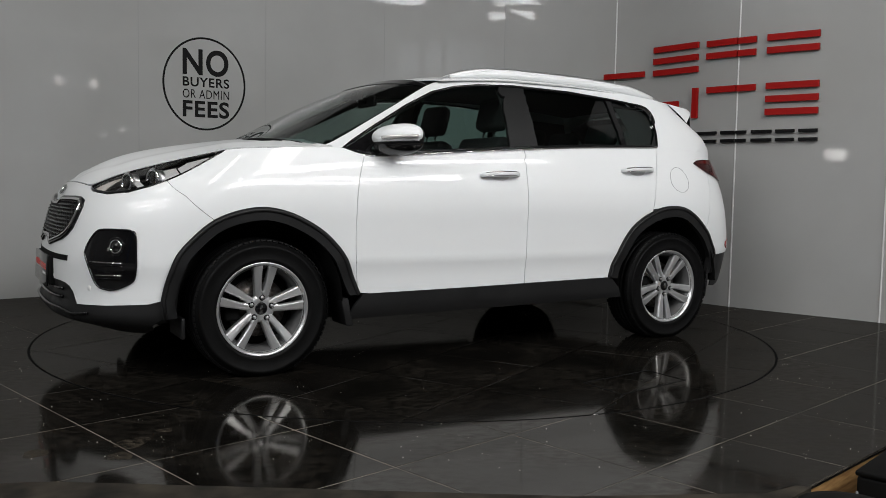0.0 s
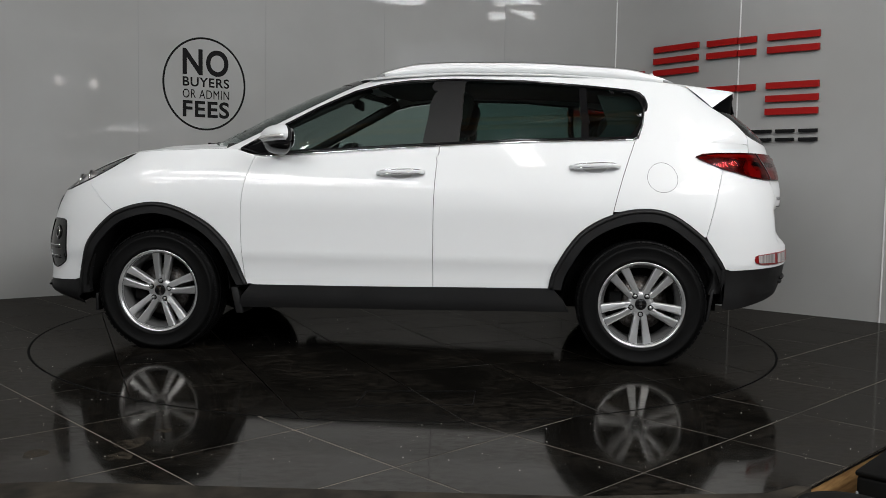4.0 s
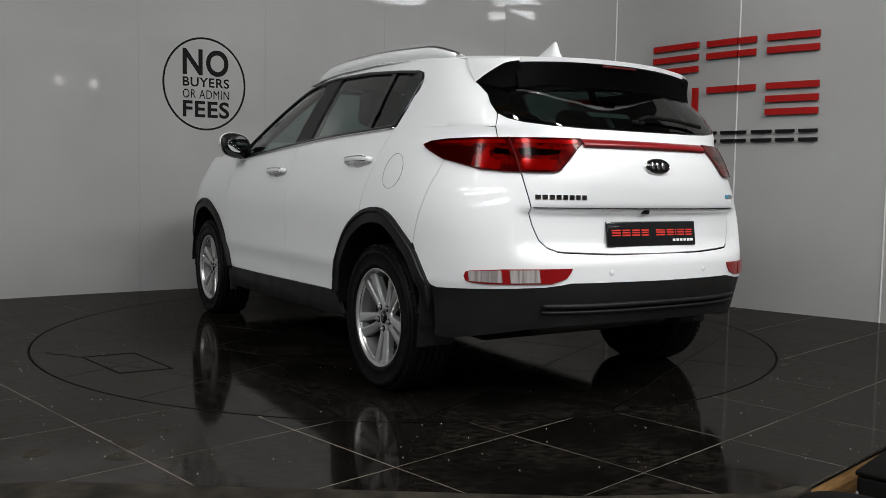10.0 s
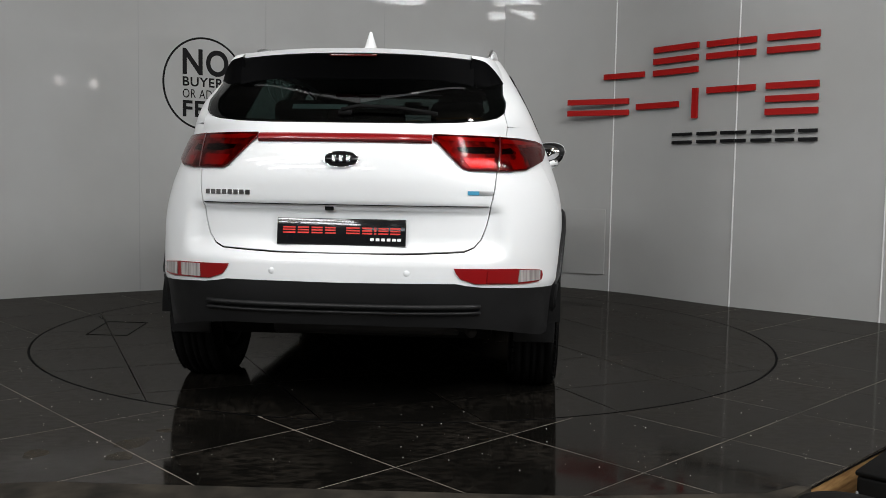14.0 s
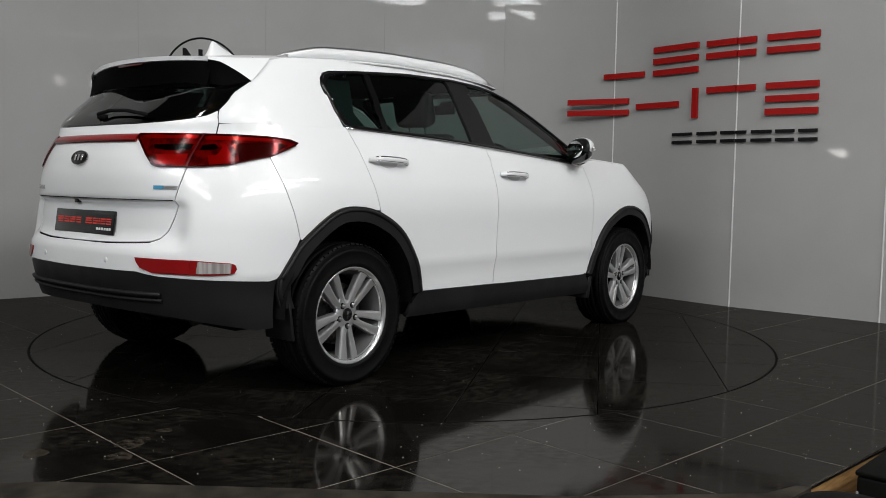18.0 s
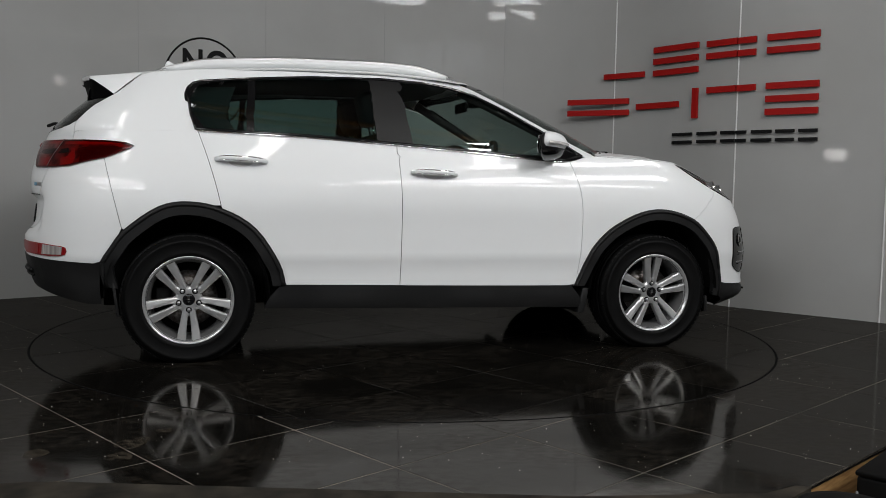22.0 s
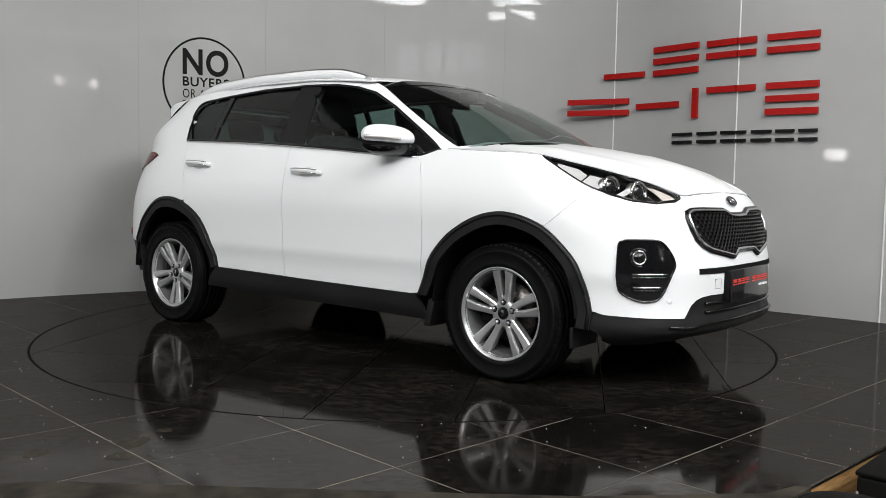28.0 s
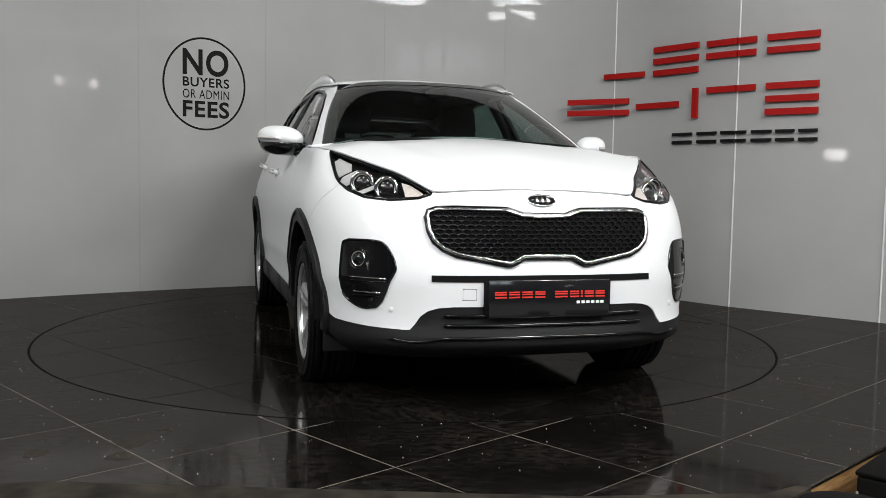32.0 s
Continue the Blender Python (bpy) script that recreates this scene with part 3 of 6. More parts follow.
# grit on the tiles
random.seed(11)
bm = bmesh.new()
for k in range(800):
    r, a = 3.1 * math.sqrt(random.random()), random.uniform(math.pi, 2 * math.pi)
    x, y = r * math.cos(a), r * math.sin(a)
    if math.hypot(x, y) < RADIUS + 0.02 or y < -2.9 or x > 2.2:
        continue
    s = random.choice((0.0008, 0.001, 0.0012, 0.0015, 0.0022))
    bmesh.ops.create_icosphere(bm, subdivisions=1, radius=s, matrix=Matrix.Translation((x, y, s * 0.5)))
tagged(mesh_ob("floor_grit", bm, SPECK), "tiny pale grit scattered on the black tiles", "grit", "", "stuff")

# dried dust marks on the near tiles
random.seed(21)
for x, y, rx, ry, turn in ((-0.99, -2.56, 0.05, 0.075, -20), (-0.985, -2.715, 0.045, 0.05, 10), (-1.28, -2.69, 0.04, 0.05, 0), (-0.92, -2.397, 0.03, 0.025, 0)):
    pts = []
    for k in range(40):
        a = 2 * math.pi * k / 40
        w = 1 + 0.12 * math.sin(3 * a + x * 9) + random.uniform(-0.05, 0.05)
        pts.append((rx * w * math.cos(a), ry * w * math.sin(a)))
    bm = prism(pts, -0.0002, 0.0003, lambda u, v, d: Vector((u, v, d)))
    o = mesh_ob("dust_mark", bm, FOOTMARK, None, "", False)
    o.matrix_world = pose(x, y, 0.0003, 0, 0, turn)
    tagged(o, "faint dried dust mark on a black tile", "stain", "dust marks", "structure")

# ---- the turntable ----
turntable = mesh_ob("turntable", flat_mesh([ring_outline(RADIUS - 0.005)], -0.0007, 0.05), DIMGROUT, None, "", False)
tagged(turntable, "round revolving floor plate tiled in polished black", "turntable")
random.seed(5)
for poly in lattice(ring_outline(RADIUS - 0.007), radians(29.2), 0.008, -0.02, 0.605, 0.002):
    tile_object(poly, turntable)
hatch = [(-0.537, 1.92), (-0.045, 2.015), (-0.04, 1.748), (-0.534, 1.667)]
part("hatch_edge", tube([(x, y, 0.001) for x, y in hatch], 0.004, 6, True, 0.5), MATTEBLACK, turntable, "dark joint round a cut hatch")
part("crack", tube([(-0.045, 2.015, 0.0005), (0.0, 2.06, 0.0005), (0.05, 2.07, 0.0005), (0.09, 2.13, 0.0005), (0.152, 2.165, 0.0005)], 0.003, 5, False, 0.4), MATTEBLACK, turntable, "thin jagged crack in a tile")
random.seed(12)
bm = bmesh.new()
for k in range(160):
    r, a = (RADIUS - 0.05) * math.sqrt(random.random()), random.uniform(0, 2 * math.pi)
    s = random.choice((0.0009, 0.0011, 0.0013, 0.0019))
    bmesh.ops.create_icosphere(bm, subdivisions=1, radius=s, matrix=Matrix.Translation((r * math.cos(a), r * math.sin(a), s * 0.5)))
part("grit", bm, SPECK, turntable, "tiny pale grit")["kind"] = "stuff"

# ---- the signs ----
sign = empty("wall_sign")
tagged(sign, "raised red and black acrylic trade sign on the wall sheets", "sign")


def sign_bar(sheet_no, u0, u1, z0, z1, mat, thick=0.022, gap=0.012):
    bm = prism([(u0, z0), (u1, z0), (u1, z1), (u0, z1)], gap, gap + thick, lambda u, v, d: wall_place(sheet_no, u, v, d))
    return part("bar", bm, mat, sign, "", False)


for sheet_no, u0, u1, low, high, bars in ((8, -0.11, 0.33, 1.925, 2.17, (0,)), (8, 0.425, 0.868, 1.92, 2.168, (0, 2, 4)), (8, 0.948, 1.222, 1.913, 2.16, (2, 4)), (9, 0.004, 0.144, 1.913, 2.158, (2, 4)), (9, 0.231, 0.625, 1.913, 2.16, (2, 4)),
                                          (8, -0.50, 0.17, 1.55, 1.80, (1, 3)), (8, 0.255, 0.69, 1.54, 1.795, (2,)), (8, 0.962, 1.222, 1.536, 1.786, (4,)), (9, 0.004, 0.15, 1.536, 1.784, (4,)), (9, 0.234, 0.634, 1.536, 1.787, (0, 2, 4))):
    step = (high - low) / 5
    for k in bars:
        sign_bar(sheet_no, u0, u1, low + step * k, low + step * (k + 1), SIGNRED)
sign_bar(8, 0.826, 0.876, 1.54, 1.79, SIGNRED)
for sheet_no, u0, u1 in ((8, 0.64, 0.83), (8, 0.88, 1.06), (8, 1.10, 1.222), (9, 0.004, 0.09), (9, 0.13, 0.29), (9, 0.32, 0.465), (9, 0.495, 0.638)):
    for z0 in (1.332, 1.398):
        sign_bar(sheet_no, u0, u1, z0, z0 + 0.026, SIGNBLACK, 0.016)

notice = empty("wall_notice")
tagged(notice, "round black vinyl notice lettered on the pale wall sheet", "notice")
CX, CZ, RX, RZ = 0.561, 1.791, 0.366, 0.402
bm = bmesh.new()
inner, outer = [], []
for k in range(96):
    a = 2 * math.pi * k / 96
    inner.append(bm.verts.new(wall_place(4, CX + (RX - 0.017) * math.cos(a), CZ + (RZ - 0.017) * math.sin(a), 0.003)))
    outer.append(bm.verts.new(wall_place(4, CX + RX * math.cos(a), CZ + RZ * math.sin(a), 0.003)))
for k in range(96):
    bm.faces.new((inner[k], inner[(k + 1) % 96], outer[(k + 1) % 96], outer[k]))
bmesh.ops.recalc_face_normals(bm, faces=bm.faces)
r = bmesh.ops.extrude_face_region(bm, geom=bm.faces[:])
for v in [g for g in r["geom"] if isinstance(g, bmesh.types.BMVert)]:
    v.co += (wall_place(4, 0, 0, 0) - wall_place(4, 0, 0, 0.002))
part("ring", bm, VINYL, notice, "", False)


def lettering(text, u0, u1, z0, z1, weight):
    curve = bpy.data.curves.new("lettering", "FONT")
    curve.body, curve.size, curve.extrude, curve.offset, curve.space_character = text, 1.0, 0.002, weight, 1.1
    tmp = new("lettering", curve)
    me = bpy.data.meshes.new_from_object(tmp.evaluated_get(bpy.context.evaluated_depsgraph_get()))
    bpy.data.objects.remove(tmp)
    xs, ys = [v.co.x for v in me.vertices], [v.co.y for v in me.vertices]
    for v in me.vertices:
        u = u0 + (v.co.x - min(xs)) / (max(xs) - min(xs)) * (u1 - u0)
        z = z0 + (v.co.y - min(ys)) / (max(ys) - min(ys)) * (z1 - z0)
        v.co = wall_place(4, u, z, 0.003 + v.co.z * 0.5)
    me.materials.append(VINYL)
    ob = new("lettering", me)
    ob.parent = notice
    return ob


lettering("NO", 0.368, 0.772, 1.862, 2.09, 0.026)
lettering("BUYERS", 0.368, 0.778, 1.764, 1.846, 0.02)
lettering("OR ADMIN", 0.368, 0.778, 1.664, 1.74, 0.0)
lettering("FEES", 0.368, 0.778, 1.500, 1.644, 0.026)


# ---- the car ----
# Car space: x forwards from the middle of the wheelbase, y to its left, z up from the floor.
car = empty("car")
tagged(car, "clean white five-door family SUV with black lower trim", "car")

# side-view tables: height -> nose, tail and half width of the lower body
NOSE = ((0.16, 1.88), (0.20, 1.99), (0.235, 2.10), (0.27, 2.205), (0.30, 2.232), (0.40, 2.214), (0.55, 2.215), (0.70, 2.185), (0.82, 2.15), (0.90, 2.11), (0.95, 2.045), (1.00, 1.935), (1.05, 1.81), (1.10, 1.655), (1.13, 1.56), (1.2, 1.45))
TAIL = ((0.16, 2.02), (0.22, 2.10), (0.30, 2.15), (0.42, 2.205), (0.55, 2.232), (0.64, 2.228), (0.675, 2.20), (0.72, 2.172), (0.84, 2.165), (0.865, 2.195), (0.95, 2.20), (1.04, 2.185), (1.11, 2.155), (1.16, 2.125), (1.21, 2.09), (1.30, 1.985), (1.40, 1.875), (1.46, 1.815), (1.56, 1.72))
WIDTH = ((0.16, 0.80), (0.24, 0.865), (0.32, 0.893), (0.40, 0.895), (0.46, 0.8975), (0.525, 0.9075), (0.55, 0.9135), (0.575, 0.9130), (0.70, 0.916), (0.82, 0.922), (0.92, 0.913), (1.0, 0.893), (1.1, 0.862), (1.15, 0.842), (1.2, 0.818), (1.3, 0.768), (1.4, 0.713), (1.5, 0.655), (1.58, 0.60))
TAIL_SIDE = ((0.16, 2.02), (0.22, 2.10), (0.30, 2.15), (0.42, 2.205), (0.55, 2.232), (0.64, 2.228), (0.75, 2.216), (0.85, 2.208), (0.95, 2.20), (1.04, 2.185), (1.11, 2.155), (1.16, 2.125), (1.21, 2.09))
SCREEN = ((1.05, 1.43), (1.1, 1.34), (1.2, 1.15), (1.3, 0.965), (1.4, 0.775), (1.5, 0.555), (1.55, 0.425), (1.6, 0.27))
CAP_F, CAP_R, MID = 1.45, 1.45, 2.7


def cap(extent, half, n, turn):
    c, s = math.cos(turn), math.sin(turn)
    return extent * max(c, 0.0) ** (2 / n), half * max(s, 0.0) ** (2 / n)


def shell(a, z, upper=False):
    """A point on the body: a metres round from the nose's middle (signed to the left), at height z."""
    side = 1 if a >= 0 else -1
    s = abs(a)
    w = blend(WIDTH, z)
    full = CAP_F + MID + CAP_R
    if upper:
        nose, base_f, nf = blend(SCREEN, z), blend(SCREEN, z) - 0.82, 3.0
    else:
        nose, base_f, nf = blend(NOSE, z), min(1.35, blend(NOSE, z) - 0.3), blend(((0.3, 3.0), (0.7, 2.95), (0.85, 2.75), (0.95, 2.6), (1.05, 2.5)), z)
    tail = blend(TAIL, z)
    if 0.5 < z < 1.2 and s > CAP_F + MID:
        k = min(1.0, max(0.0, ((full - s) / CAP_R * math.pi / 2 - 0.56) / 0.16))
        tail += (blend(TAIL_SIDE, z) - tail) * k * k * (3 - 2 * k)
    base_r = -min(1.35, tail - 0.62)
    nr = 2.6 + 0.33 * min(1.0, max(0.0, (1.05 - z) / 0.40)) if z < 1.15 else 2.6 + 1.2 * min(1, (z - 1.15) / 0.15)
    if s < CAP_F:
        dx, y = cap(nose - base_f, w, nf, s / CAP_F * math.pi / 2)
        x = base_f + dx
    elif s <= CAP_F + MID:
        x, y = base_f + (base_r - base_f) * (s - CAP_F) / MID, w
    else:
        dx, y = cap(tail + base_r, w, nr, (full - s) / CAP_R * math.pi / 2)
        x = base_r - dx
    taper = 0.028 * max(0.0, min(1.0, (z - 0.75) / 0.4))
    y *= 1 - taper * (x / 1.5) ** 2 if x < 0 else 1 - 0.6 * taper * (x / 1.5) ** 2
    return Vector((x, y * side, z))


FULL = CAP_F + MID + CAP_R


def at_x(x, z, upper=False):
    """How far round the body lies at length x, on the left side."""
    lo, hi = 0.0, FULL
    for _ in range(40):
        m = (lo + hi) / 2
        if shell(m, z, upper).x > x:
            lo = m
        else:
            hi = m
    return lo


def at_y(y, z, rear=False, upper=False):
    """How far round the nose (or the tail) lies at half width y; signed."""
    lo, hi = (0.0, CAP_F) if not rear else (FULL - CAP_R, FULL)
    for _ in range(40):
        m = (lo + hi) / 2
        if (shell(m, z, upper).y < abs(y)) != rear:
            lo = m
        else:
            hi = m
    return lo if y >= 0 else (-lo if not rear else 2 * FULL - lo)


def X(x, z, upper=False):
    return (at_x(x, z, upper), z)


def Y(y, z, rear=False, upper=False):
    return (at_y(y, z, rear, upper), z)


def lower(a, z):
    """The lower body; past the tail's middle it goes on along the other side."""
    return shell(a if a <= FULL else a - 2 * FULL, z)


def cabin(a, z):
    return shell(a if a <= FULL else a - 2 * FULL, z, True)


def mirrored(poly, rear=False):
    """An outline that runs from the middle line out; closed over the middle."""
    c = 2 * FULL if rear else 0.0
    return list(poly) + [(c - a, z) for a, z in reversed(poly)]


def both(name, poly, mapping, mat, cx=0.05, cy=0.05, offset=0.0, thick=0.006, gap=0.0, parent=None, label=""):
    """The same panel on the left and the right."""
    made = []
    for side in (1, -1):
        q = inset(poly, gap) if gap else poly
        bm = sheet(q, mapping, cx, cy, offset, thick)
        if side < 0:
            for v in bm.verts:
                v.co.y = -v.co.y
            bmesh.ops.reverse_faces(bm, faces=bm.faces[:])
        made.append(part(name, bm, mat, parent[len(made)] if isinstance(parent, list) else (parent or car), label))
    return made


GAP = 0.0017
# wheel-arch outlines, as (x, z)
ARCH_R = smooth_loop([(-1.767, 0.528), (-1.72, 0.60), (-1.65, 0.693), (-1.482, 0.813), (-1.33, 0.840), (-1.163, 0.806), (-0.995, 0.704), (-0.872, 0.52), (-0.838, 0.402)], 4, False)
ARCH_F = smooth_loop([(0.818, 0.378), (0.847, 0.440), (0.902, 0.568), (0.967, 0.652), (1.055, 0.727), (1.192, 0.797), (1.324, 0.826), (1.452, 0.813), (1.578, 0.766), (1.673, 0.688), (1.748, 0.597), (1.790, 0.480), (1.810, 0.385)], 4, False)
split = min(range(len(ARCH_F)), key=lambda i: abs(ARCH_F[i][0] - 1.585) + (9 if ARCH_F[i][0] < 1.314 else 0))


def ax(points):
    return [X(x, z) for x, z in points]


# belt line: bottom edge of the side glass, as (x, z)
BELT = [(0.895, 1.128), (0.80, 1.098), (0.774, 1.094), (0.424, 1.117), (-0.05, 1.152), (-0.677, 1.19), (-1.300, 1.2125)]
TOPLINE = [(0.895, 1.128), (0.689, 1.250), (0.46, 1.379), (0.264, 1.472), (0.10, 1.515), (-0.058, 1.535), (-0.314, 1.546), (-0.696, 1.538), (-1.014, 1.513), (-1.18, 1.497), (-1.27, 1.487), (-1.318, 1.472), (-1.346, 1.445), (-1.358, 1.41), (-1.352, 1.37), (-1.325, 1.29), (-1.300, 1.2125)]

# doors
front_seam = smooth_loop([(0.787, 1.094, 1), (0.835, 0.95), (0.852, 0.80), (0.852, 0.62), (0.838, 0.45), (0.826, 0.385, 1)], 6, False)
mid_seam = smooth_loop([(-0.234, 1.164, 1), (-0.219, 1.0), (-0.213, 0.80), (-0.214, 0.55), (-0.216, 0.392, 1)], 5, False)
rear_seam = smooth_loop([(-1.288, 1.2115, 1), (-1.236, 1.06), (-1.195, 0.92), (-1.168, 0.806, 1)], 5, False)
arch_cut = [p for p in ARCH_R if p[0] >= -1.168]


def belt_between(x0, x1, n=14):
    xs = [x0 + (x1 - x0) * k / n for k in range(n + 1)]
    table = sorted((x, z) for x, z in BELT)
    return [(x, blend(table, x)) for x in xs]


fd = ax(belt_between(0.787, -0.234)) + ax(mid_seam[1:]) + ax([(-0.2 + 1.026 * k / 12, 0.391 - 0.016 * k / 12) for k in range(1, 12)]) + ax(front_seam[::-1])
front_doors = both("front_door", fd, lower, PAINT, 0.05, 0.025, gap=GAP)
rd = ax(belt_between(-0.234, -1.288)) + ax(rear_seam[1:]) + ax(arch_cut[1:]) + ax([(-0.8 + 0.584 * k / 8, 0.402 - 0.01 * k / 8) for k in range(1, 8)]) + ax(mid_seam[::-1])
rear_doors = both("rear_door", rd, lower, PAINT, 0.05, 0.025, gap=GAP)

BONNET = ((0.85, 1.222), (1.0, 1.208), (1.125, 1.197), (1.3, 1.177), (1.6, 1.131), (1.75, 1.099), (1.85, 1.068), (1.95, 1.022), (2.03, 0.971), (2.073, 0.934))
HOOD = [Y(y, z) for y, z in ((0.0, 0.932), (0.133, 0.930), (0.331, 0.922), (0.43, 0.914), (0.465, 0.917), (0.496, 0.940), (0.53, 0.967), (0.572, 0.996), (0.631, 1.022), (0.689, 1.049), (0.765, 1.084))]
HOOD += [X(x, z) for x, z in ((1.49, 1.100), (1.40, 1.109), (1.25, 1.117), (1.10, 1.125), (0.95, 1.131))]
HOOD = [tuple(a + (b - a) * k / 5 for a, b in zip(p, q)) for p, q in zip(HOOD, HOOD[1:]) for k in range(5)] + HOOD[-1:]
HOOD_PLACE = [shell(*h) for h in HOOD]
HOOD_RUN = [0.0]
for p, q in zip(HOOD_PLACE, HOOD_PLACE[1:]):
    HOOD_RUN.append(HOOD_RUN[-1] + (q - p).length)
SPINE = ((0.0, 2.073), (0.1, 1.99), (0.27, 1.80), (0.66, 1.36), (1.0, 1.125))


def bonnet_at(f, v):
    """The bonnet between its rim (v = 1 or -1) and its middle line, f along from the nose."""
    f = min(max(f, 0.0), 1.0)
    run = f * HOOD_RUN[-1]
    k = next((i for i in range(1, len(HOOD_RUN)) if HOOD_RUN[i] >= run), len(HOOD_RUN) - 1)
    t = (run - HOOD_RUN[k - 1]) / (HOOD_RUN[k] - HOOD_RUN[k - 1])
    rim = HOOD_PLACE[k - 1].lerp(HOOD_PLACE[k], t)
    xc = blend(SPINE, f)
    zc = blend(BONNET, xc)
    s = abs(v)
    z = zc + (rim.z - zc) * s**1.75 + 0.009 * math.exp(-(((s - 0.70) / 0.09) ** 2)) * min(1.0, 4 * f)
    return Vector((xc + (rim.x - xc) * s**1.6, rim.y * v, z))


def hood_from(x0, x1):
    """The bonnet line between two lengths, front to back."""
    return [h for h in HOOD if min(x0, x1) <= shell(*h).x <= max(x0, x1)]


# front wing: door seam, bonnet edge, headlamp, bumper seam, wheel arch
LAMP_LOW = smooth_loop([(1.488, 1.099, 1), (1.605, 1.030), (1.70, 0.977), (1.768, 0.944, 1)], 4, False)
wing = ax([(0.787, 1.094), (0.80, 1.10), (0.895, 1.128)]) + hood_from(0.945, 1.495)[::-1] + ax(LAMP_LOW[1:]) + ax([(1.70, 0.875)]) + ax(ARCH_F[split::-1]) + ax(front_seam[::-1][1:-1])
both("front_wing", wing, lower, PAINT, 0.04, 0.04, gap=0.0013)

# rear quarter: door seam, C-pillar foot, tail lamp, bumper seam
BUMPER_SEAM = [(-1.750, 1.060), (-1.722, 0.95), (-1.69, 0.82), (-1.66, 0.70)]
quarter = ax([(-1.288, 1.2115), (-1.302, 1.217)]) + ax([(-1.45, 1.217), (-1.70, 1.212)]) + [Y(0.654, 1.194, True), Y(0.6495, 1.14, True), Y(0.63, 1.08, True), X(-1.86, 1.07)] + ax(BUMPER_SEAM) + ax([p for p in ARCH_R if -1.65 <= p[0] <= -1.168]) + ax(rear_seam[::-1][1:-1])
both("rear_quarter_panel", quarter, lower, PAINT, 0.04, 0.03, gap=GAP)

# front bumper
low_edge = [(at_x(1.789, 0.385), 0.385), X(1.86, 0.371), Y(0.72, 0.361), Y(0.60, 0.357), Y(0.572, 0.357), Y(0.55, 0.382), Y(0.53, 0.413), Y(0.50, 0.436), Y(0.46, 0.448), Y(0.40, 0.453), (0.0, 0.455)]
top_edge = [h for h in HOOD if shell(*h).y < 0.462 and shell(*h).x > 1.9] + [Y(0.468, 0.903), Y(0.52, 0.886), Y(0.628, 0.876), X(1.926, 0.887), X(1.84, 0.915), X(1.768, 0.944), X(1.70, 0.875)]
half = top_edge + ax(ARCH_F[split:]) + low_edge[1:]
front_bumper = part("front_bumper", sheet(inset(mirrored(half)[0:len(half)] + mirrored(half)[len(half):], 0.0006), lower, 0.04, 0.03), PAINT, car)
lip = [(0.0, 0.453), Y(0.40, 0.451), Y(0.46, 0.446), Y(0.50, 0.434), Y(0.53, 0.411), Y(0.55, 0.380), Y(0.572, 0.355), Y(0.60, 0.355), Y(0.72, 0.359), X(1.86, 0.369), X(1.789, 0.385), X(1.80, 0.30), X(1.83, 0.24), Y(0.72, 0.215), Y(0.5, 0.205), (0.0, 0.20)]
part("front_lip", sheet(mirrored(lip), lower, 0.04, 0.02, -0.004), PLASTIC, car, "black plastic lower front bumper")

# tailgate and rear bumper
gate = [(FULL, 1.191), Y(0.3, 1.194, True), Y(0.45, 1.201, True), Y(0.56, 1.214, True), Y(0.612, 1.230, True), Y(0.636, 1.252, True), Y(0.652, 1.20, True), Y(0.648, 1.14, True), Y(0.612, 0.995, True), Y(0.592, 0.862, True), Y(0.578, 0.79, True), Y(0.556, 0.73, True), Y(0.53, 0.70, True), Y(0.49, 0.684, True), Y(0.25, 0.673, True), (FULL, 0.672)]
part("tailgate", sheet(inset(mirrored(gate, True), GAP), lower, 0.03, 0.02), PAINT, car)
rb = [(FULL, 0.668), Y(0.25, 0.669, True), Y(0.49, 0.680, True), Y(0.53, 0.697, True), Y(0.558, 0.73, True), Y(0.58, 0.79, True), Y(0.594, 0.862, True), Y(0.614, 0.995, True), Y(0.628, 1.06, True), X(-1.86, 1.068)] + ax(BUMPER_SEAM) + ax([p for p in ARCH_R if p[0] < -1.66][::-1]) + [X(-1.80, 0.518), Y(0.72, 0.530, True), Y(0.56, 0.540, True), Y(0.50, 0.548, True), Y(0.46, 0.556, True), Y(0.2, 0.556, True), (FULL, 0.556)]
part("rear_bumper", sheet(inset(mirrored(rb, True), GAP), lower, 0.03, 0.02), PAINT, car)
rl = [(FULL, 0.556), Y(0.2, 0.556, True), Y(0.46, 0.556, True), Y(0.50, 0.548, True), Y(0.56, 0.540, True), Y(0.72, 0.530, True), X(-1.80, 0.518), X(-1.767, 0.528), X(-1.765, 0.31), X(-1.83, 0.305), Y(0.76, 0.325, True), Y(0.6, 0.36, True), Y(0.45, 0.375, True), (FULL, 0.38)]
part("rear_lower_bumper", sheet(mirrored(rl, True), lower, 0.04, 0.02, -0.003), PLASTIC, car, "black plastic lower rear bumper")
for z, r in ((0.462, 0.010), (0.436, 0.007)):
    rib = [lower(at_y(y, z, True) if y >= 0 else 2 * FULL - at_y(-y, z, True), z) + Vector((-0.004, 0, 0)) for y in [-0.56 + 1.12 * k / 30 for k in range(31)]]
    part("bumper_rib", tube(rib, r, 8), PLASTIC, car)

def flip(bm):
    for v in bm.verts:
        v.co.y = -v.co.y
    bmesh.ops.reverse_faces(bm, faces=bm.faces[:])
    return bm


def on_side(bm, side):
    return bm if side > 0 else flip(bm)


def normal_at(a, z, mapping=lower):
    e = 0.003
    return (mapping(a + e, z) - mapping(a - e, z)).cross(mapping(a, z + e) - mapping(a, z - e)).normalized()


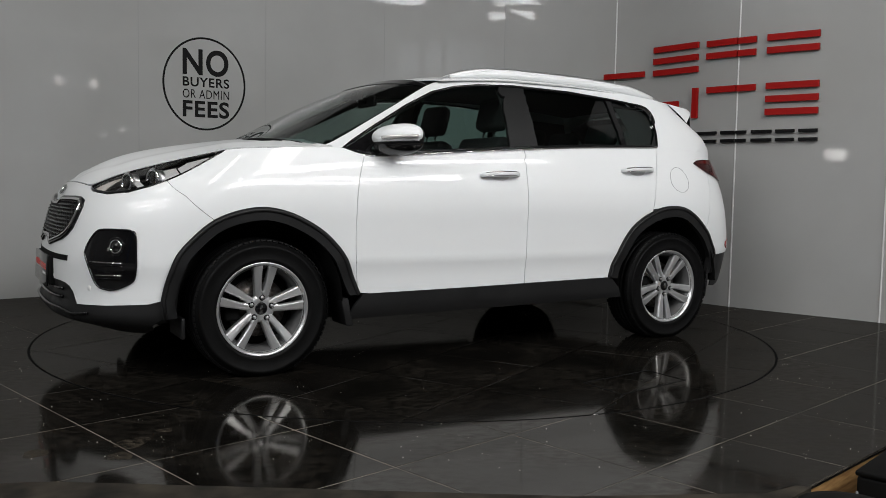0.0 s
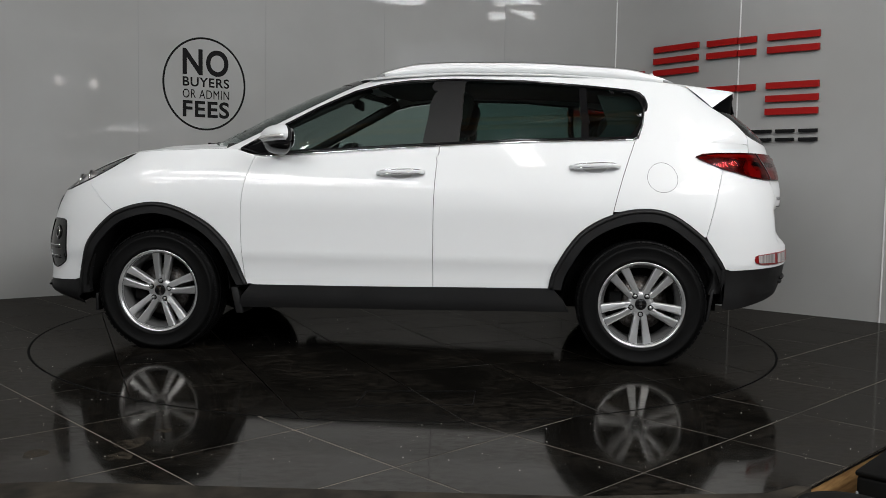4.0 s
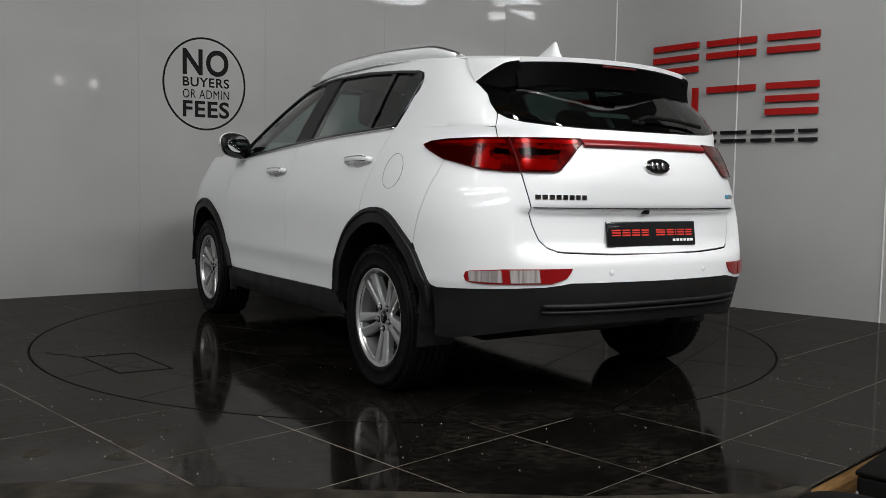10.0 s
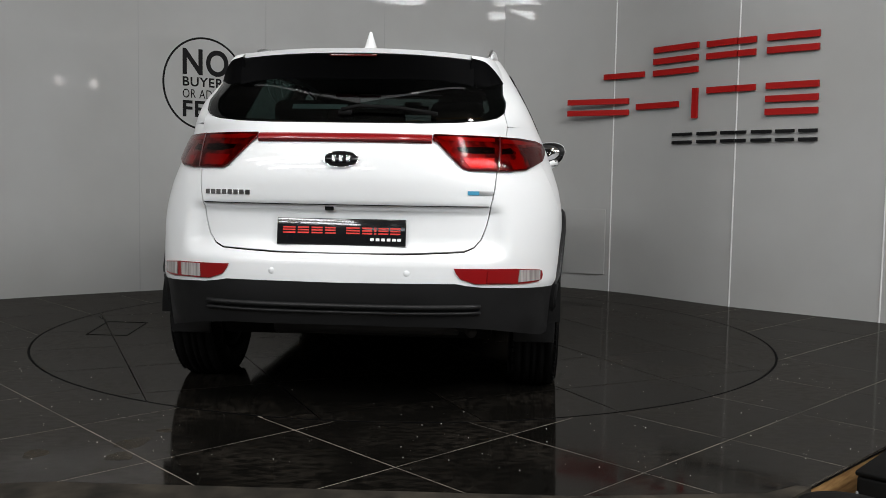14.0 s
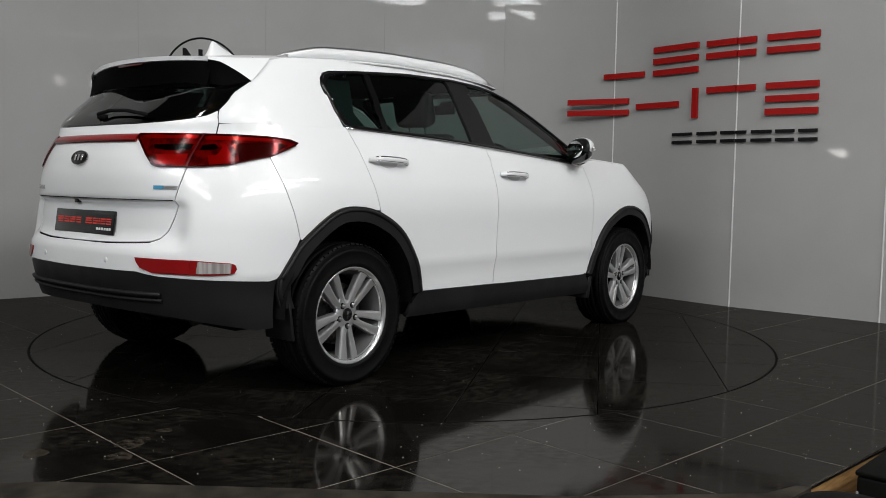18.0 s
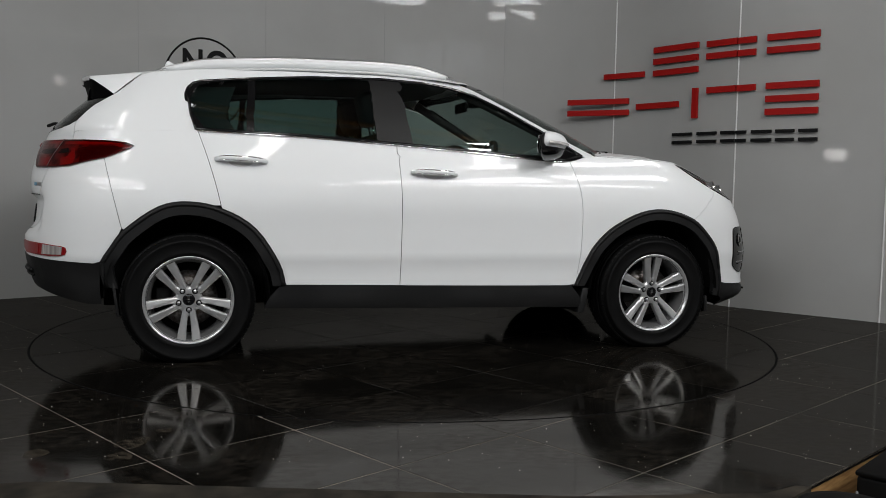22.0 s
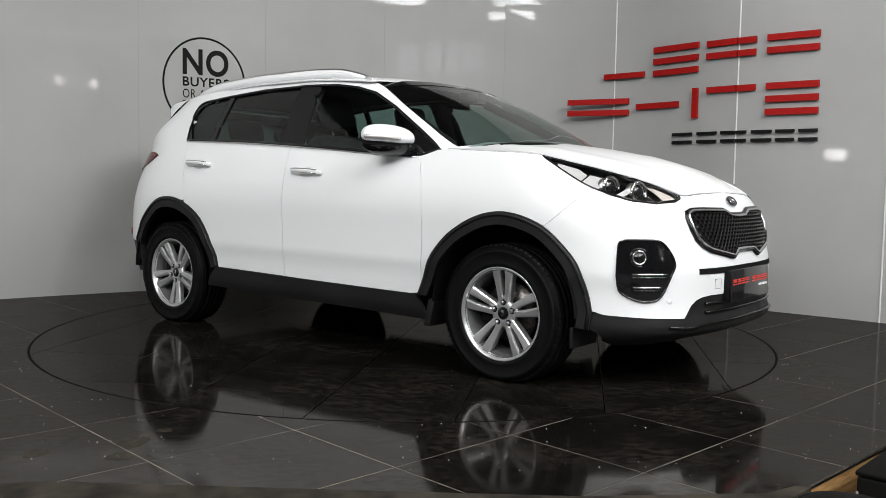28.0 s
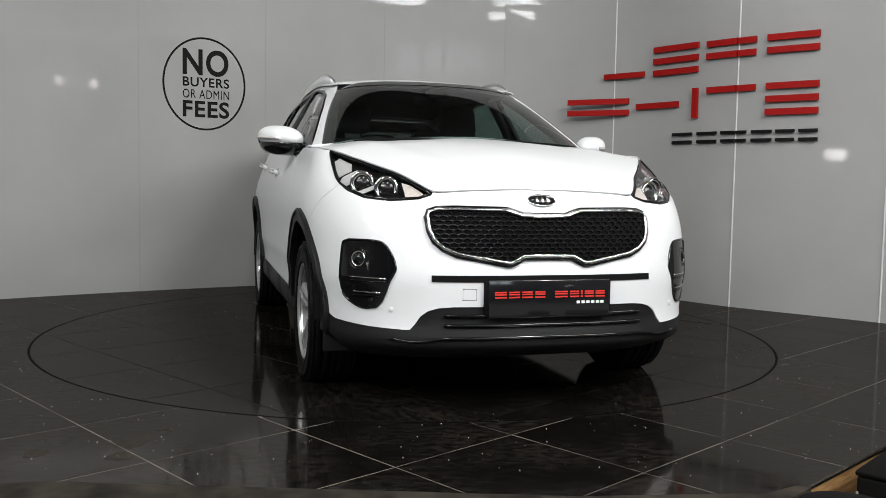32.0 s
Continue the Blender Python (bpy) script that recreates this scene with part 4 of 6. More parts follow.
# wheel-arch mouldings and sills
def arch_trim(name, outer, width):
    inner = []
    cx, cz = (1.335, 0.36) if outer[0][0] > 0 else (-1.335, 0.36)
    for x, z in outer:
        d = Vector((x - cx, z - cz)).normalized()
        inner.append((x - d.x * width, z - d.y * width))
    poly = ax(outer) + ax(inner[::-1])
    pieces = both(name, poly, lower, PLASTIC, 0.03, 0.03, 0.012, 0.03)
    ridge = [(x + (i - x) * 0.22, z + (k - z) * 0.22) for (x, z), (i, k) in zip(outer, inner)]
    line = [lower(*p) + normal_at(*p) * 0.0095 for p in ax(ridge)]
    for side, piece in zip((1, -1), pieces):
        part("rounded_ridge", on_side(tube(line, 0.0105, 8), side), PLASTIC, piece)


arch_trim("wheel_arch_moulding", ARCH_F + [(1.80, 0.30)], 0.062)
arch_trim("wheel_arch_moulding", [(-1.745, 0.40), (-1.765, 0.47)] + ARCH_R, 0.068)
sill = ax([(0.80, 0.380), (0.4, 0.384), (0.0, 0.389), (-0.4, 0.394), (-0.86, 0.404), (-0.92, 0.34), (-0.95, 0.28), (-0.5, 0.272), (0.0, 0.265), (0.5, 0.258), (0.88, 0.25), (0.85, 0.32)])
both("sill_moulding", sill, lower, PLASTIC, 0.06, 0.02, 0.006, 0.02, label="black plastic sill moulding")


# bonnet, roof and the glass
ROOF = ((-2.0, 1.49), (-1.93, 1.515), (-1.75, 1.54), (-1.5, 1.574), (-1.1, 1.612), (-0.7, 1.632), (-0.35, 1.634), (-0.05, 1.620), (0.15, 1.600), (0.32, 1.567), (0.45, 1.52))


def roof_at(x, y):
    v = abs(y)
    return Vector((x, y, blend(ROOF, x) - 0.042 * (v / 0.6) ** 2 - 0.16 * max(0.0, v - 0.545) ** 1.5 * 4))


part("bonnet", sheet([(0.0, -0.995), (0.997, -0.995), (0.997, 0.995), (0.0, 0.995)], bonnet_at, 0.025, 0.06), PAINT, car)
roof_edge = [(0.355, 0.0), (0.347, 0.2), (0.313, 0.4), (0.25, 0.53), (0.185, 0.60), (0.0, 0.618), (-0.4, 0.625), (-1.0, 0.615), (-1.5, 0.595), (-1.66, 0.58), (-1.64, 0.45), (-1.62, 0.2), (-1.62, 0.0)]
part("roof", sheet(roof_edge + [(x, -y) for x, y in reversed(roof_edge)], roof_at, 0.05, 0.04), PAINT, car)
spoiler_edge = [(-1.625, 0.0), (-1.625, 0.2), (-1.645, 0.45), (-1.665, 0.58), (-1.755, 0.565), (-1.815, 0.535), (-1.845, 0.49), (-1.89, 0.35), (-1.925, 0.2), (-1.94, 0.0)]
part("roof_spoiler", sheet(inset(spoiler_edge + [(x, -y) for x, y in reversed(spoiler_edge)], 0.001), roof_at, 0.04, 0.04, 0.0, 0.010), PAINT, car, "white roof spoiler over the rear window")

# pillars and cant rails round the side glass
def top_side(x):
    return blend(sorted(((0.96, 1.145), (0.92, 1.162), (0.72, 1.269), (0.46, 1.410), (0.26, 1.515), (0.17, 1.549), (0.0, 1.572), (-0.4, 1.584), (-1.0, 1.565), (-1.5, 1.528), (-1.7, 1.50))), x)


def cx_(points):
    """An open run of (x, z) on the upper body, in short steps so that it stays straight in side view."""
    out = []
    for (x0, z0), (x1, z1) in zip(points, points[1:]):
        n = max(1, int(math.hypot(x1 - x0, z1 - z0) / 0.06))
        out += [X(x0 + (x1 - x0) * k / n, z0 + (z1 - z0) * k / n, True) for k in range(n)]
    return out + [X(*points[-1], True)]


def cxp(points):
    """The same for a closed outline."""
    return cx_(points + points[:1])[:-1]


rail_poly = cx_(TOPLINE[:-1]) + cx_([(-1.300, 1.2125), (-1.33, 1.2045), (-1.45, 1.2045), (-1.70, 1.20)]) + [Y(0.654, 1.196, True, True), Y(0.639, 1.254, True, True)] + cx_([(-1.85, 1.300), (-1.806, 1.341), (-1.76, 1.370), (-1.714, 1.397), (-1.634, 1.464), (-1.585, 1.515)]) + cx_([(x, top_side(x)) for x in (-1.5, -1.25, -1.0, -0.7, -0.4, -0.2, 0.0, 0.17, 0.26, 0.36, 0.46, 0.58, 0.72, 0.82, 0.92, 0.96)]) + cx_([(0.99, 1.128), (0.955, 1.116)])
both("body_side_frame", rail_poly, cabin, PAINT, 0.03, 0.03, 0.0004)

# side windows
dlo = cx_(TOPLINE[:-1]) + cx_([(-1.300, 1.2125), (-0.677, 1.192), (-0.05, 1.154), (0.424, 1.119), (0.774, 1.096)])


def top_of(x):
    return blend(sorted((x_, z_) for x_, z_ in TOPLINE[:11]), x)


def belt_of(x):
    return blend(sorted(BELT[1:]), x)


def window(x_f_top, x_f_low, x_r_top, x_r_low, n=8):
    top = [(x_f_top + (x_r_top - x_f_top) * k / n) for k in range(n + 1)]
    bot = [(x_r_low + (x_f_low - x_r_low) * k / n) for k in range(n + 1)]
    return [(x, top_of(x) - 0.012) for x in top] + [(x, belt_of(x) + 0.01) for x in bot]


pane_f = [(0.80, 1.115), (0.78, 1.175)] + window(0.62, 0.79, -0.203, -0.152)[0:]
both("side_glass", cxp(inset(pane_f, 0.002)), cabin, GLASS, 0.05, 0.05, -0.008, 0, parent=front_doors, label="green-tinted front door window")
both("side_glass", cxp(window(-0.345, -0.325, -0.99, -1.005)), cabin, DARKGLASS, 0.05, 0.05, -0.008, 0, parent=rear_doors, label="dark privacy glass in the rear door")
both("quarter_glass", cxp([(-1.02, top_of(-1.02) - 0.006), (-1.10, top_of(-1.10) - 0.006)] + [(x + 0.030, z - 0.016) for x, z in TOPLINE[10:-1]] + [(-1.258, belt_of(-1.25) + 0.012), (-1.035, belt_of(-1.035) + 0.008)]), cabin, DARKGLASS, 0.05, 0.05, -0.008, 0, label="dark fixed quarter window")
both("centre_pillar_cover", cxp([(-0.190, top_of(-0.190) - 0.004), (-0.358, top_of(-0.358) - 0.004), (-0.338, belt_of(-0.338) + 0.004), (-0.138, belt_of(-0.138) + 0.004)]), cabin, PILLAR, 0.05, 0.05, 0.0008, 0.02, label="satin black centre pillar")
both("quarter_trim", cx_(TOPLINE[10:] + [(-1.20, belt_of(-1.20) + 0.002), (-1.20, belt_of(-1.20) + 0.014), (-1.255, belt_of(-1.25) + 0.016)] + [(x + 0.034, z - 0.016) for x, z in TOPLINE[10:-1]][::-1]), cabin, GLOSSBLACK, 0.03, 0.03, 0.0025, 0.006, label="gloss black trim behind the quarter window")
both("window_divider", cxp([(-0.985, top_of(-0.985) - 0.005), (-1.025, top_of(-1.025) - 0.005), (-1.04, belt_of(-1.04) + 0.005), (-1.0, belt_of(-1.0) + 0.005)]), cabin, GLOSSBLACK, 0.05, 0.05, 0.0, 0.02)
both("mirror_base_cover", cxp([(0.885, 1.126), (0.66, 1.252), (0.70, 1.18), (0.745, 1.098), (0.79, 1.098)]), cabin, GLOSSBLACK, 0.05, 0.05, -0.004, 0.02, label="black triangle behind the mirror")
for side in (1, -1):
    loop = [cabin(a, z) for a, z in inset(dlo, 0.006)]
    part("window_seal", tube([(p.x, p.y * side + 0.001 * side, p.z) for p in loop], 0.009, 6, True), GLOSSBLACK, car, "black rubber seal round the side glass")
    line = [cabin(*X(x, z - 0.004, True)) for x, z in belt_between(0.80, -1.292, 30)]
    part("chrome_strip", tube([(p.x, p.y * side + 0.004 * side, p.z) for p in line], 0.006, 6), CHROME, car, "bright strip under the side glass")

# windscreen and rear window
ws = [(0.0, 1.565), Y(0.3, 1.56, False, True), Y(0.50, 1.543, False, True), Y(0.555, 1.525, False, True)] + cx_([(0.30, 1.49), (0.490, 1.388), (0.730, 1.257), (0.905, 1.16), (0.965, 1.122)]) + [Y(0.72, 1.115, False, True), Y(0.5, 1.125, False, True), Y(0.3, 1.13, False, True), (0.0, 1.13)]
part("windscreen", sheet(mirrored(ws), cabin, 0.05, 0.05, -0.006, 0), SCREENGLASS, car, "green-tinted windscreen")
edge = cx_([(0.30, 1.49), (0.490, 1.388), (0.730, 1.257), (0.905, 1.16), (0.965, 1.122)])
inner_edge = [(a - 0.045, z) for a, z in edge]
both("windscreen_border", edge + inner_edge[::-1], cabin, GLOSSBLACK, 0.03, 0.04, -0.009, 0, label="black printed edge of the windscreen")
cowl = [(0.0, 1.192), Y(0.3, 1.188, False, True), Y(0.5, 1.178, False, True), Y(0.66, 1.158, False, True), Y(0.735, 1.132, False, True), Y(0.745, 1.08, False, True), Y(0.5, 1.08, False, True), Y(0.3, 1.08, False, True), (0.0, 1.08)]
part("windscreen_cowl", sheet(mirrored(cowl), cabin, 0.05, 0.03, 0.002, 0.004), PLASTIC, car, "black cowl at the foot of the windscreen")
band = [(0.0, 1.572), Y(0.3, 1.567, False, True), Y(0.52, 1.550, False, True), Y(0.58, 1.522, False, True), Y(0.565, 1.51, False, True), Y(0.5, 1.525, False, True), Y(0.3, 1.54, False, True), (0.0, 1.545)]
part("windscreen_band", sheet(mirrored(band), cabin, 0.05, 0.03, -0.004, 0.004), GLOSSBLACK, car, "black band at the top of the windscreen")
rg = [(FULL, 1.43), Y(0.3, 1.425, True), Y(0.5, 1.40, True)] + cx_([(-1.716, 1.395), (-1.76, 1.368), (-1.806, 1.339), (-1.85, 1.298)]) + [Y(0.639, 1.255, True), Y(0.614, 1.232, True), Y(0.56, 1.216, True), Y(0.45, 1.203, True), Y(0.3, 1.196, True), (FULL, 1.193)]
part("rear_window", sheet(mirrored(rg, True), cabin, 0.03, 0.02, 0.002, 0.006), REARGLASS, car, "dark tailgate window")
frit = rg[3:] + [(FULL, 1.205), Y(0.3, 1.208, True), Y(0.45, 1.217, True), Y(0.54, 1.235, True), Y(0.58, 1.265, True), Y(0.57, 1.31, True), Y(0.55, 1.36, True), Y(0.5, 1.395, True)]
both("window_border", frit, cabin, MATTEBLACK, 0.04, 0.03, -0.008, 0.0, label="black printed border of the tailgate window")


def run_along(points, t):
    """A smooth run through a few points, t from 0 to 1."""
    n = len(points) - 1
    return Vector([blend([(k / n, p[c]) for k, p in enumerate(points)], t) for c in range(3)])


# white cheek of the spoiler over a gloss black fin
CHEEK_TOP = [(x, y, roof_at(x, y).z) for x, y in ((-1.575, 0.585), (-1.665, 0.580), (-1.755, 0.563), (-1.815, 0.533), (-1.848, 0.490))]
CHEEK_LOW = [(-1.716, 0.631, 1.397), (-1.757, 0.607, 1.428), (-1.797, 0.580, 1.455), (-1.828, 0.550, 1.476), (-1.853, 0.498, 1.487)]
FIN_LOW = [(-1.720, 0.626, 1.390), (-1.757, 0.612, 1.368), (-1.797, 0.592, 1.350), (-1.828, 0.560, 1.346), (-1.848, 0.500, 1.366)]


def cheek(u, v):
    q = run_along(CHEEK_LOW, u).lerp(run_along(CHEEK_TOP, u), v)
    return q + Vector((0, 0.03, 0.008)) * v * (1 - v) * (1 - u)


def fin(u, v):
    return run_along(FIN_LOW, u).lerp(run_along(CHEEK_LOW, u), v) - Vector((0, 0.012, 0)) * math.sin(math.pi * v) * u


for nm, mapping, mat, label in (("spoiler_cheek", cheek, PAINT, "white side cheek of the roof spoiler"), ("spoiler_fin", fin, DEEPBLACK, "black fin under the spoiler")):
    for side in (1, -1):
        bm = sheet([(0, 0), (1, 0), (1, 1), (0, 1)], mapping, 0.08, 0.15, 0.0, 0.0)
        bmesh.ops.recalc_face_normals(bm, faces=bm.faces)
        if sum(f.normal.y * f.calc_area() for f in bm.faces) < 0:
            bmesh.ops.reverse_faces(bm, faces=bm.faces[:])
        if side < 0:
            for v in bm.verts:
                v.co.y = -v.co.y
            bmesh.ops.reverse_faces(bm, faces=bm.faces[:])
        part(nm, bm, mat, car, label)


def under_spoiler(y, s):
    """From the spoiler's trailing edge down and forwards to the glass."""
    v = abs(y)
    x = -blend(sorted((yy, -xx) for xx, yy in spoiler_edge[6:][::-1]), v)
    top = roof_at(x, y) + Vector((0.006, 0, -0.022))
    z = 1.392 - 0.06 * max(0.0, v - 0.30) ** 2 * 10
    a = at_y(v, z, True)
    low = cabin(a if y >= 0 else 2 * FULL - a, z) + Vector((-0.006, 0, 0))
    return top.lerp(low, s)


def spoiler_lip(y, s):
    """The white trailing edge of the spoiler, s down from its top."""
    x = -blend(sorted((yy, -xx) for xx, yy in spoiler_edge[6:][::-1]), abs(y))
    return roof_at(x, y) + Vector((0.003 * s - 0.001, 0, 0.001 - 0.019 * s))


part("spoiler_lip", sheet([(-0.492, 0.0), (0.492, 0.0), (0.492, 1.0), (-0.492, 1.0)], spoiler_lip, 0.03, 0.5, 0.0, 0.0), PAINT, car, "white trailing edge of the spoiler")
part("spoiler_underside", sheet([(-0.505, 0.0), (0.505, 0.0), (0.505, 1.0), (-0.505, 1.0)], under_spoiler, 0.04, 0.2, 0.0, 0.0), DEEPBLACK, car, "black panel under the spoiler")

# ---- lamps, grille and trim ----
def facing(p, normal, mat4=None):
    """A frame at p whose z axis is the normal."""
    q = Vector(normal).to_track_quat("Z", "Y").to_matrix().to_4x4()
    return Matrix.Translation(p) @ q


def disc(radius, depth, segments=24, bevel=0.0, ry=None):
    """A round button along +z, domed at the edge."""
    b = bevel or depth * 0.3
    bm = lathe([(0, 0), (radius, 0), (radius, depth - b), (radius - b, depth), (0, depth)], segments, "z")
    if ry:
        for v in bm.verts:
            v.co.y *= ry / radius
    return bm


def ring(radius, thick, segments=32, tall=None):
    t = tall or thick
    prof = [(radius + thick * math.cos(2 * math.pi * k / 8), t * math.sin(2 * math.pi * k / 8)) for k in range(9)]
    return lathe(prof, segments, "z")


def stuck(bm, a, z, out=0.0, side=1, mapping=lower):
    """Places a part made along +z on the body skin."""
    bm.transform(facing(mapping(a, z) + normal_at(a, z, mapping) * out, normal_at(a, z, mapping)))
    return on_side(bm, side)


# headlamps
lamp_top = [h for h in HOOD if shell(*h).y > 0.464 and shell(*h).x > 1.495][::-1]
lamp = [X(1.490, 1.0985)] + lamp_top + [Y(0.468, 0.906), Y(0.52, 0.889), Y(0.628, 0.879), X(1.926, 0.890), X(1.84, 0.918)] + ax(LAMP_LOW[1:][::-1])
for side in (1, -1):
    hl = part("headlight", on_side(sheet(lamp, lower, 0.04, 0.03, -0.035, 0), side), GLOSSBLACK, car, "black-backed headlight with twin projectors")
    part("lamp_cover", on_side(sheet(inset(lamp, 0.004), lower, 0.03, 0.03, -0.001, 0.0), side), LENS, hl, "clear headlight cover")
    loop = [lower(*p) - normal_at(*p) * 0.002 for p in inset(lamp, 0.005)]
    part("lamp_rim", on_side(tube(loop, 0.006, 6, True), side), GLOSSBLACK, hl)
    part("lamp_bowl", on_side(sheet([X(1.70, 1.018), X(1.80, 0.998), X(1.90, 0.975), X(1.935, 0.945), X(1.93, 0.915), X(1.86, 0.925), X(1.76, 0.955), X(1.71, 0.985)], lower, 0.03, 0.03, -0.031, 0.0), side), DARKCHROME, hl, "dark chrome lamp bowl")
    for x, z, r in ((1.825, 0.967, 0.046), (1.925, 0.946, 0.045)):
        a = at_x(x, z)
        m = facing(lower(a, z) - normal_at(a, z) * 0.020, (0.93, 0.30, 0.12))
        bm = ring(r, 0.008)
        bm.transform(m)
        part("lamp_ring", on_side(bm, side), CHROME, hl, "chrome projector ring")
        bm = lathe([(0, 0.006), (r * 0.3, 0.005), (r * 0.6, 0.001), (r * 0.78, -0.006)], 24, "z")
        bm.transform(m)
        part("projector", on_side(bm, side), GRILLEBLACK, hl, "dark projector lens")
        bm = lathe([(r * 0.78, -0.004), (r, 0.0), (r * 1.05, -0.04)], 24, "z")
        bm.transform(m)
        part("reflector", on_side(bm, side), SATIN, hl)
    part("side_reflector", on_side(sheet([X(1.57, 1.072), X(1.66, 1.045), X(1.71, 1.015), X(1.70, 0.985), X(1.64, 1.016), X(1.575, 1.055)], lower, 0.03, 0.03, -0.015, 0.004), side), FACET, hl)
    part("side_reflector", on_side(sheet([X(1.715, 1.022), X(1.785, 1.004), X(1.775, 0.943), X(1.735, 0.958), X(1.71, 0.99)], lower, 0.03, 0.03, -0.02, 0.004), side), FACET, hl)
    part("side_reflector", on_side(sheet([X(1.868, 0.985), X(1.892, 0.978), X(1.888, 0.918), X(1.862, 0.928)], lower, 0.03, 0.03, -0.02, 0.004), side), FACET, hl)
    part("turn_signal", on_side(sheet([Y(0.565, 0.965), Y(0.535, 0.955), Y(0.50, 0.925), Y(0.492, 0.908), Y(0.545, 0.900), Y(0.57, 0.90)], lower, 0.02, 0.02, -0.014, 0.004), side), AMBER, hl, "pale amber turn signal")
    part("side_reflector", on_side(sheet([Y(0.70, 0.903), Y(0.64, 0.895), Y(0.63, 0.886), Y(0.69, 0.890)], lower, 0.02, 0.02, -0.012, 0.004), side), FACET, hl)

# grille
GRILLE = [(0.000, 0.826), (0.097, 0.828), (0.131, 0.840), (0.165, 0.850), (0.378, 0.853), (0.455, 0.850), (0.489, 0.838), (0.499, 0.815), (0.494, 0.760), (0.476, 0.715), (0.440, 0.684), (0.387, 0.660), (0.194, 0.625), (0.165, 0.622), (0.140, 0.632), (0.106, 0.650), (0.000, 0.652)]
gp = [Y(y, z) for y, z in GRILLE]
gp = gp + [(-a, z) for a, z in gp[1:-1][::-1]]
grille = part("grille", sheet(gp, lower, 0.04, 0.03, 0.003, 0.006), MATTEBLACK, car, "black honeycomb grille in a chrome frame")
part("grille_surround", tube([lower(*p) + normal_at(*p) * 0.004 for p in gp], 0.011, 8, True), GLOSSBLACK, grille)
part("grille_frame", tube([lower(*p) + normal_at(*p) * 0.013 for p in inset(gp, 0.008)], 0.0075, 8, True), CHROME, grille, "chrome grille frame")
bm = bmesh.new()
inner_g = inset(gp, 0.016)


def inside(p, poly):
    hit = False
    for i in range(len(poly)):
        (x0, y0), (x1, y1) = poly[i - 1], poly[i]
        if (y0 > p[1]) != (y1 > p[1]) and p[0] < (x1 - x0) * (p[1] - y0) / (y1 - y0) + x0:
            hit = not hit
    return hit


for row in range(13):
    z = 0.630 + row * 0.0178
    for col in range(-14, 15):
        y = (col + 0.5 * (row % 2)) * 0.036
        p = Y(y, z)
        if inside(p, inner_g):
            n = normal_at(*p)
            c = lower(*p)
            up = Vector((0, 0, 1))
            s = up.cross(n).normalized()
            hexagon = ((0.018, 0.006), (0.0, 0.0118), (-0.018, 0.006), (-0.018, -0.006), (0.0, -0.0118), (0.018, -0.006))
            rim = [bm.verts.new(c + s * u + up * v + n * 0.012) for u, v in hexagon]
            ledge = [bm.verts.new(c + s * (u * 0.84) + up * (v * 0.78) + n * 0.0115) for u, v in hexagon]
            well_in = [bm.verts.new(c + s * (u * 0.62) + up * (v * 0.5 + 0.001) + n * 0.0035) for u, v in hexagon]
            for k in range(6):
                bm.faces.new((rim[k - 1], rim[k], ledge[k], ledge[k - 1]))
                bm.faces.new((ledge[k - 1], ledge[k], well_in[k], well_in[k - 1]))
bmesh.ops.recalc_face_normals(bm, faces=bm.faces)
part("grille_mesh", bm, GRILLEBLACK, grille, "gloss black honeycomb mesh", False)["kind"] = "stuff"

# intake slot, lower intake bars, front sensors, badge
slot = [Y(0.49, 0.556), Y(0.49, 0.582), (0.0, 0.582), Y(-0.49, 0.582), Y(-0.49, 0.556), (0.0, 0.554)]
part("intake_slot", sheet(slot, lower, 0.04, 0.02, 0.003, 0.004), MATTEBLACK, car, "narrow black intake slot")
for z in (0.418, 0.378):
    bar = [lower(Y(-0.44 + 0.88 * k / 24, z)[0], z) + Vector((0.004, 0, 0)) for k in range(25)]
    part("intake_bar", tube(bar, 0.008, 8), GLOSSBLACK, car)
crease = [lower(Y(y, z)[0] if y >= 0 else -Y(-y, z)[0], z) + Vector((0.004, 0, 0)) for y, z in [(s * v, blend(((0.0, 0.329), (0.42, 0.327), (0.5, 0.320), (0.55, 0.311), (0.65, 0.320)), v)) for s, v in [(-1, 0.65 - 0.025 * k) for k in range(26)] + [(1, 0.025 * k) for k in range(1, 27)]]]
part("lip_crease", tube(crease, 0.007, 8), GLOSSBLACK, car)
for y, z in ((0.27, 0.470), (0.64, 0.437)):
    for side in (1, -1):
        part("parking_sensor", stuck(disc(0.0125, 0.0012, 20, 0.0005), at_y(y, z), z, 0.0, side), PAINT, car)
badge = part("front_badge", stuck(disc(0.062, 0.008, 32, 0.003, 0.027), 0.0, 0.888, 0.001), GLOSSBLACK, car, "black oval badge with a chrome rim")
bm = ring(0.062, 0.004, 40)
for v in bm.verts:
    v.co.y *= 0.45
part("badge_rim", stuck(bm, 0.0, 0.888, 0.006), CHROME, badge)
for y0 in (-0.030, -0.006, 0.02):
    bm = box(bmesh.new(), y0, y0 + 0.012, -0.012, 0.012, 0.006, 0.010, 0.001)
    part("emblem_bar", stuck(bm, 0.0, 0.888, 0.002), CHROME, badge)

tow = inset([Y(-0.31, 0.527), Y(-0.365, 0.527), Y(-0.365, 0.482), Y(-0.31, 0.482)], 0.0)
part("tow_cover_joint", tube([lower(*p) + normal_at(*p) * 0.0004 for p in tow], 0.0011, 5, True), TRIMGREY, car, "fine joint round the towing-eye cover")

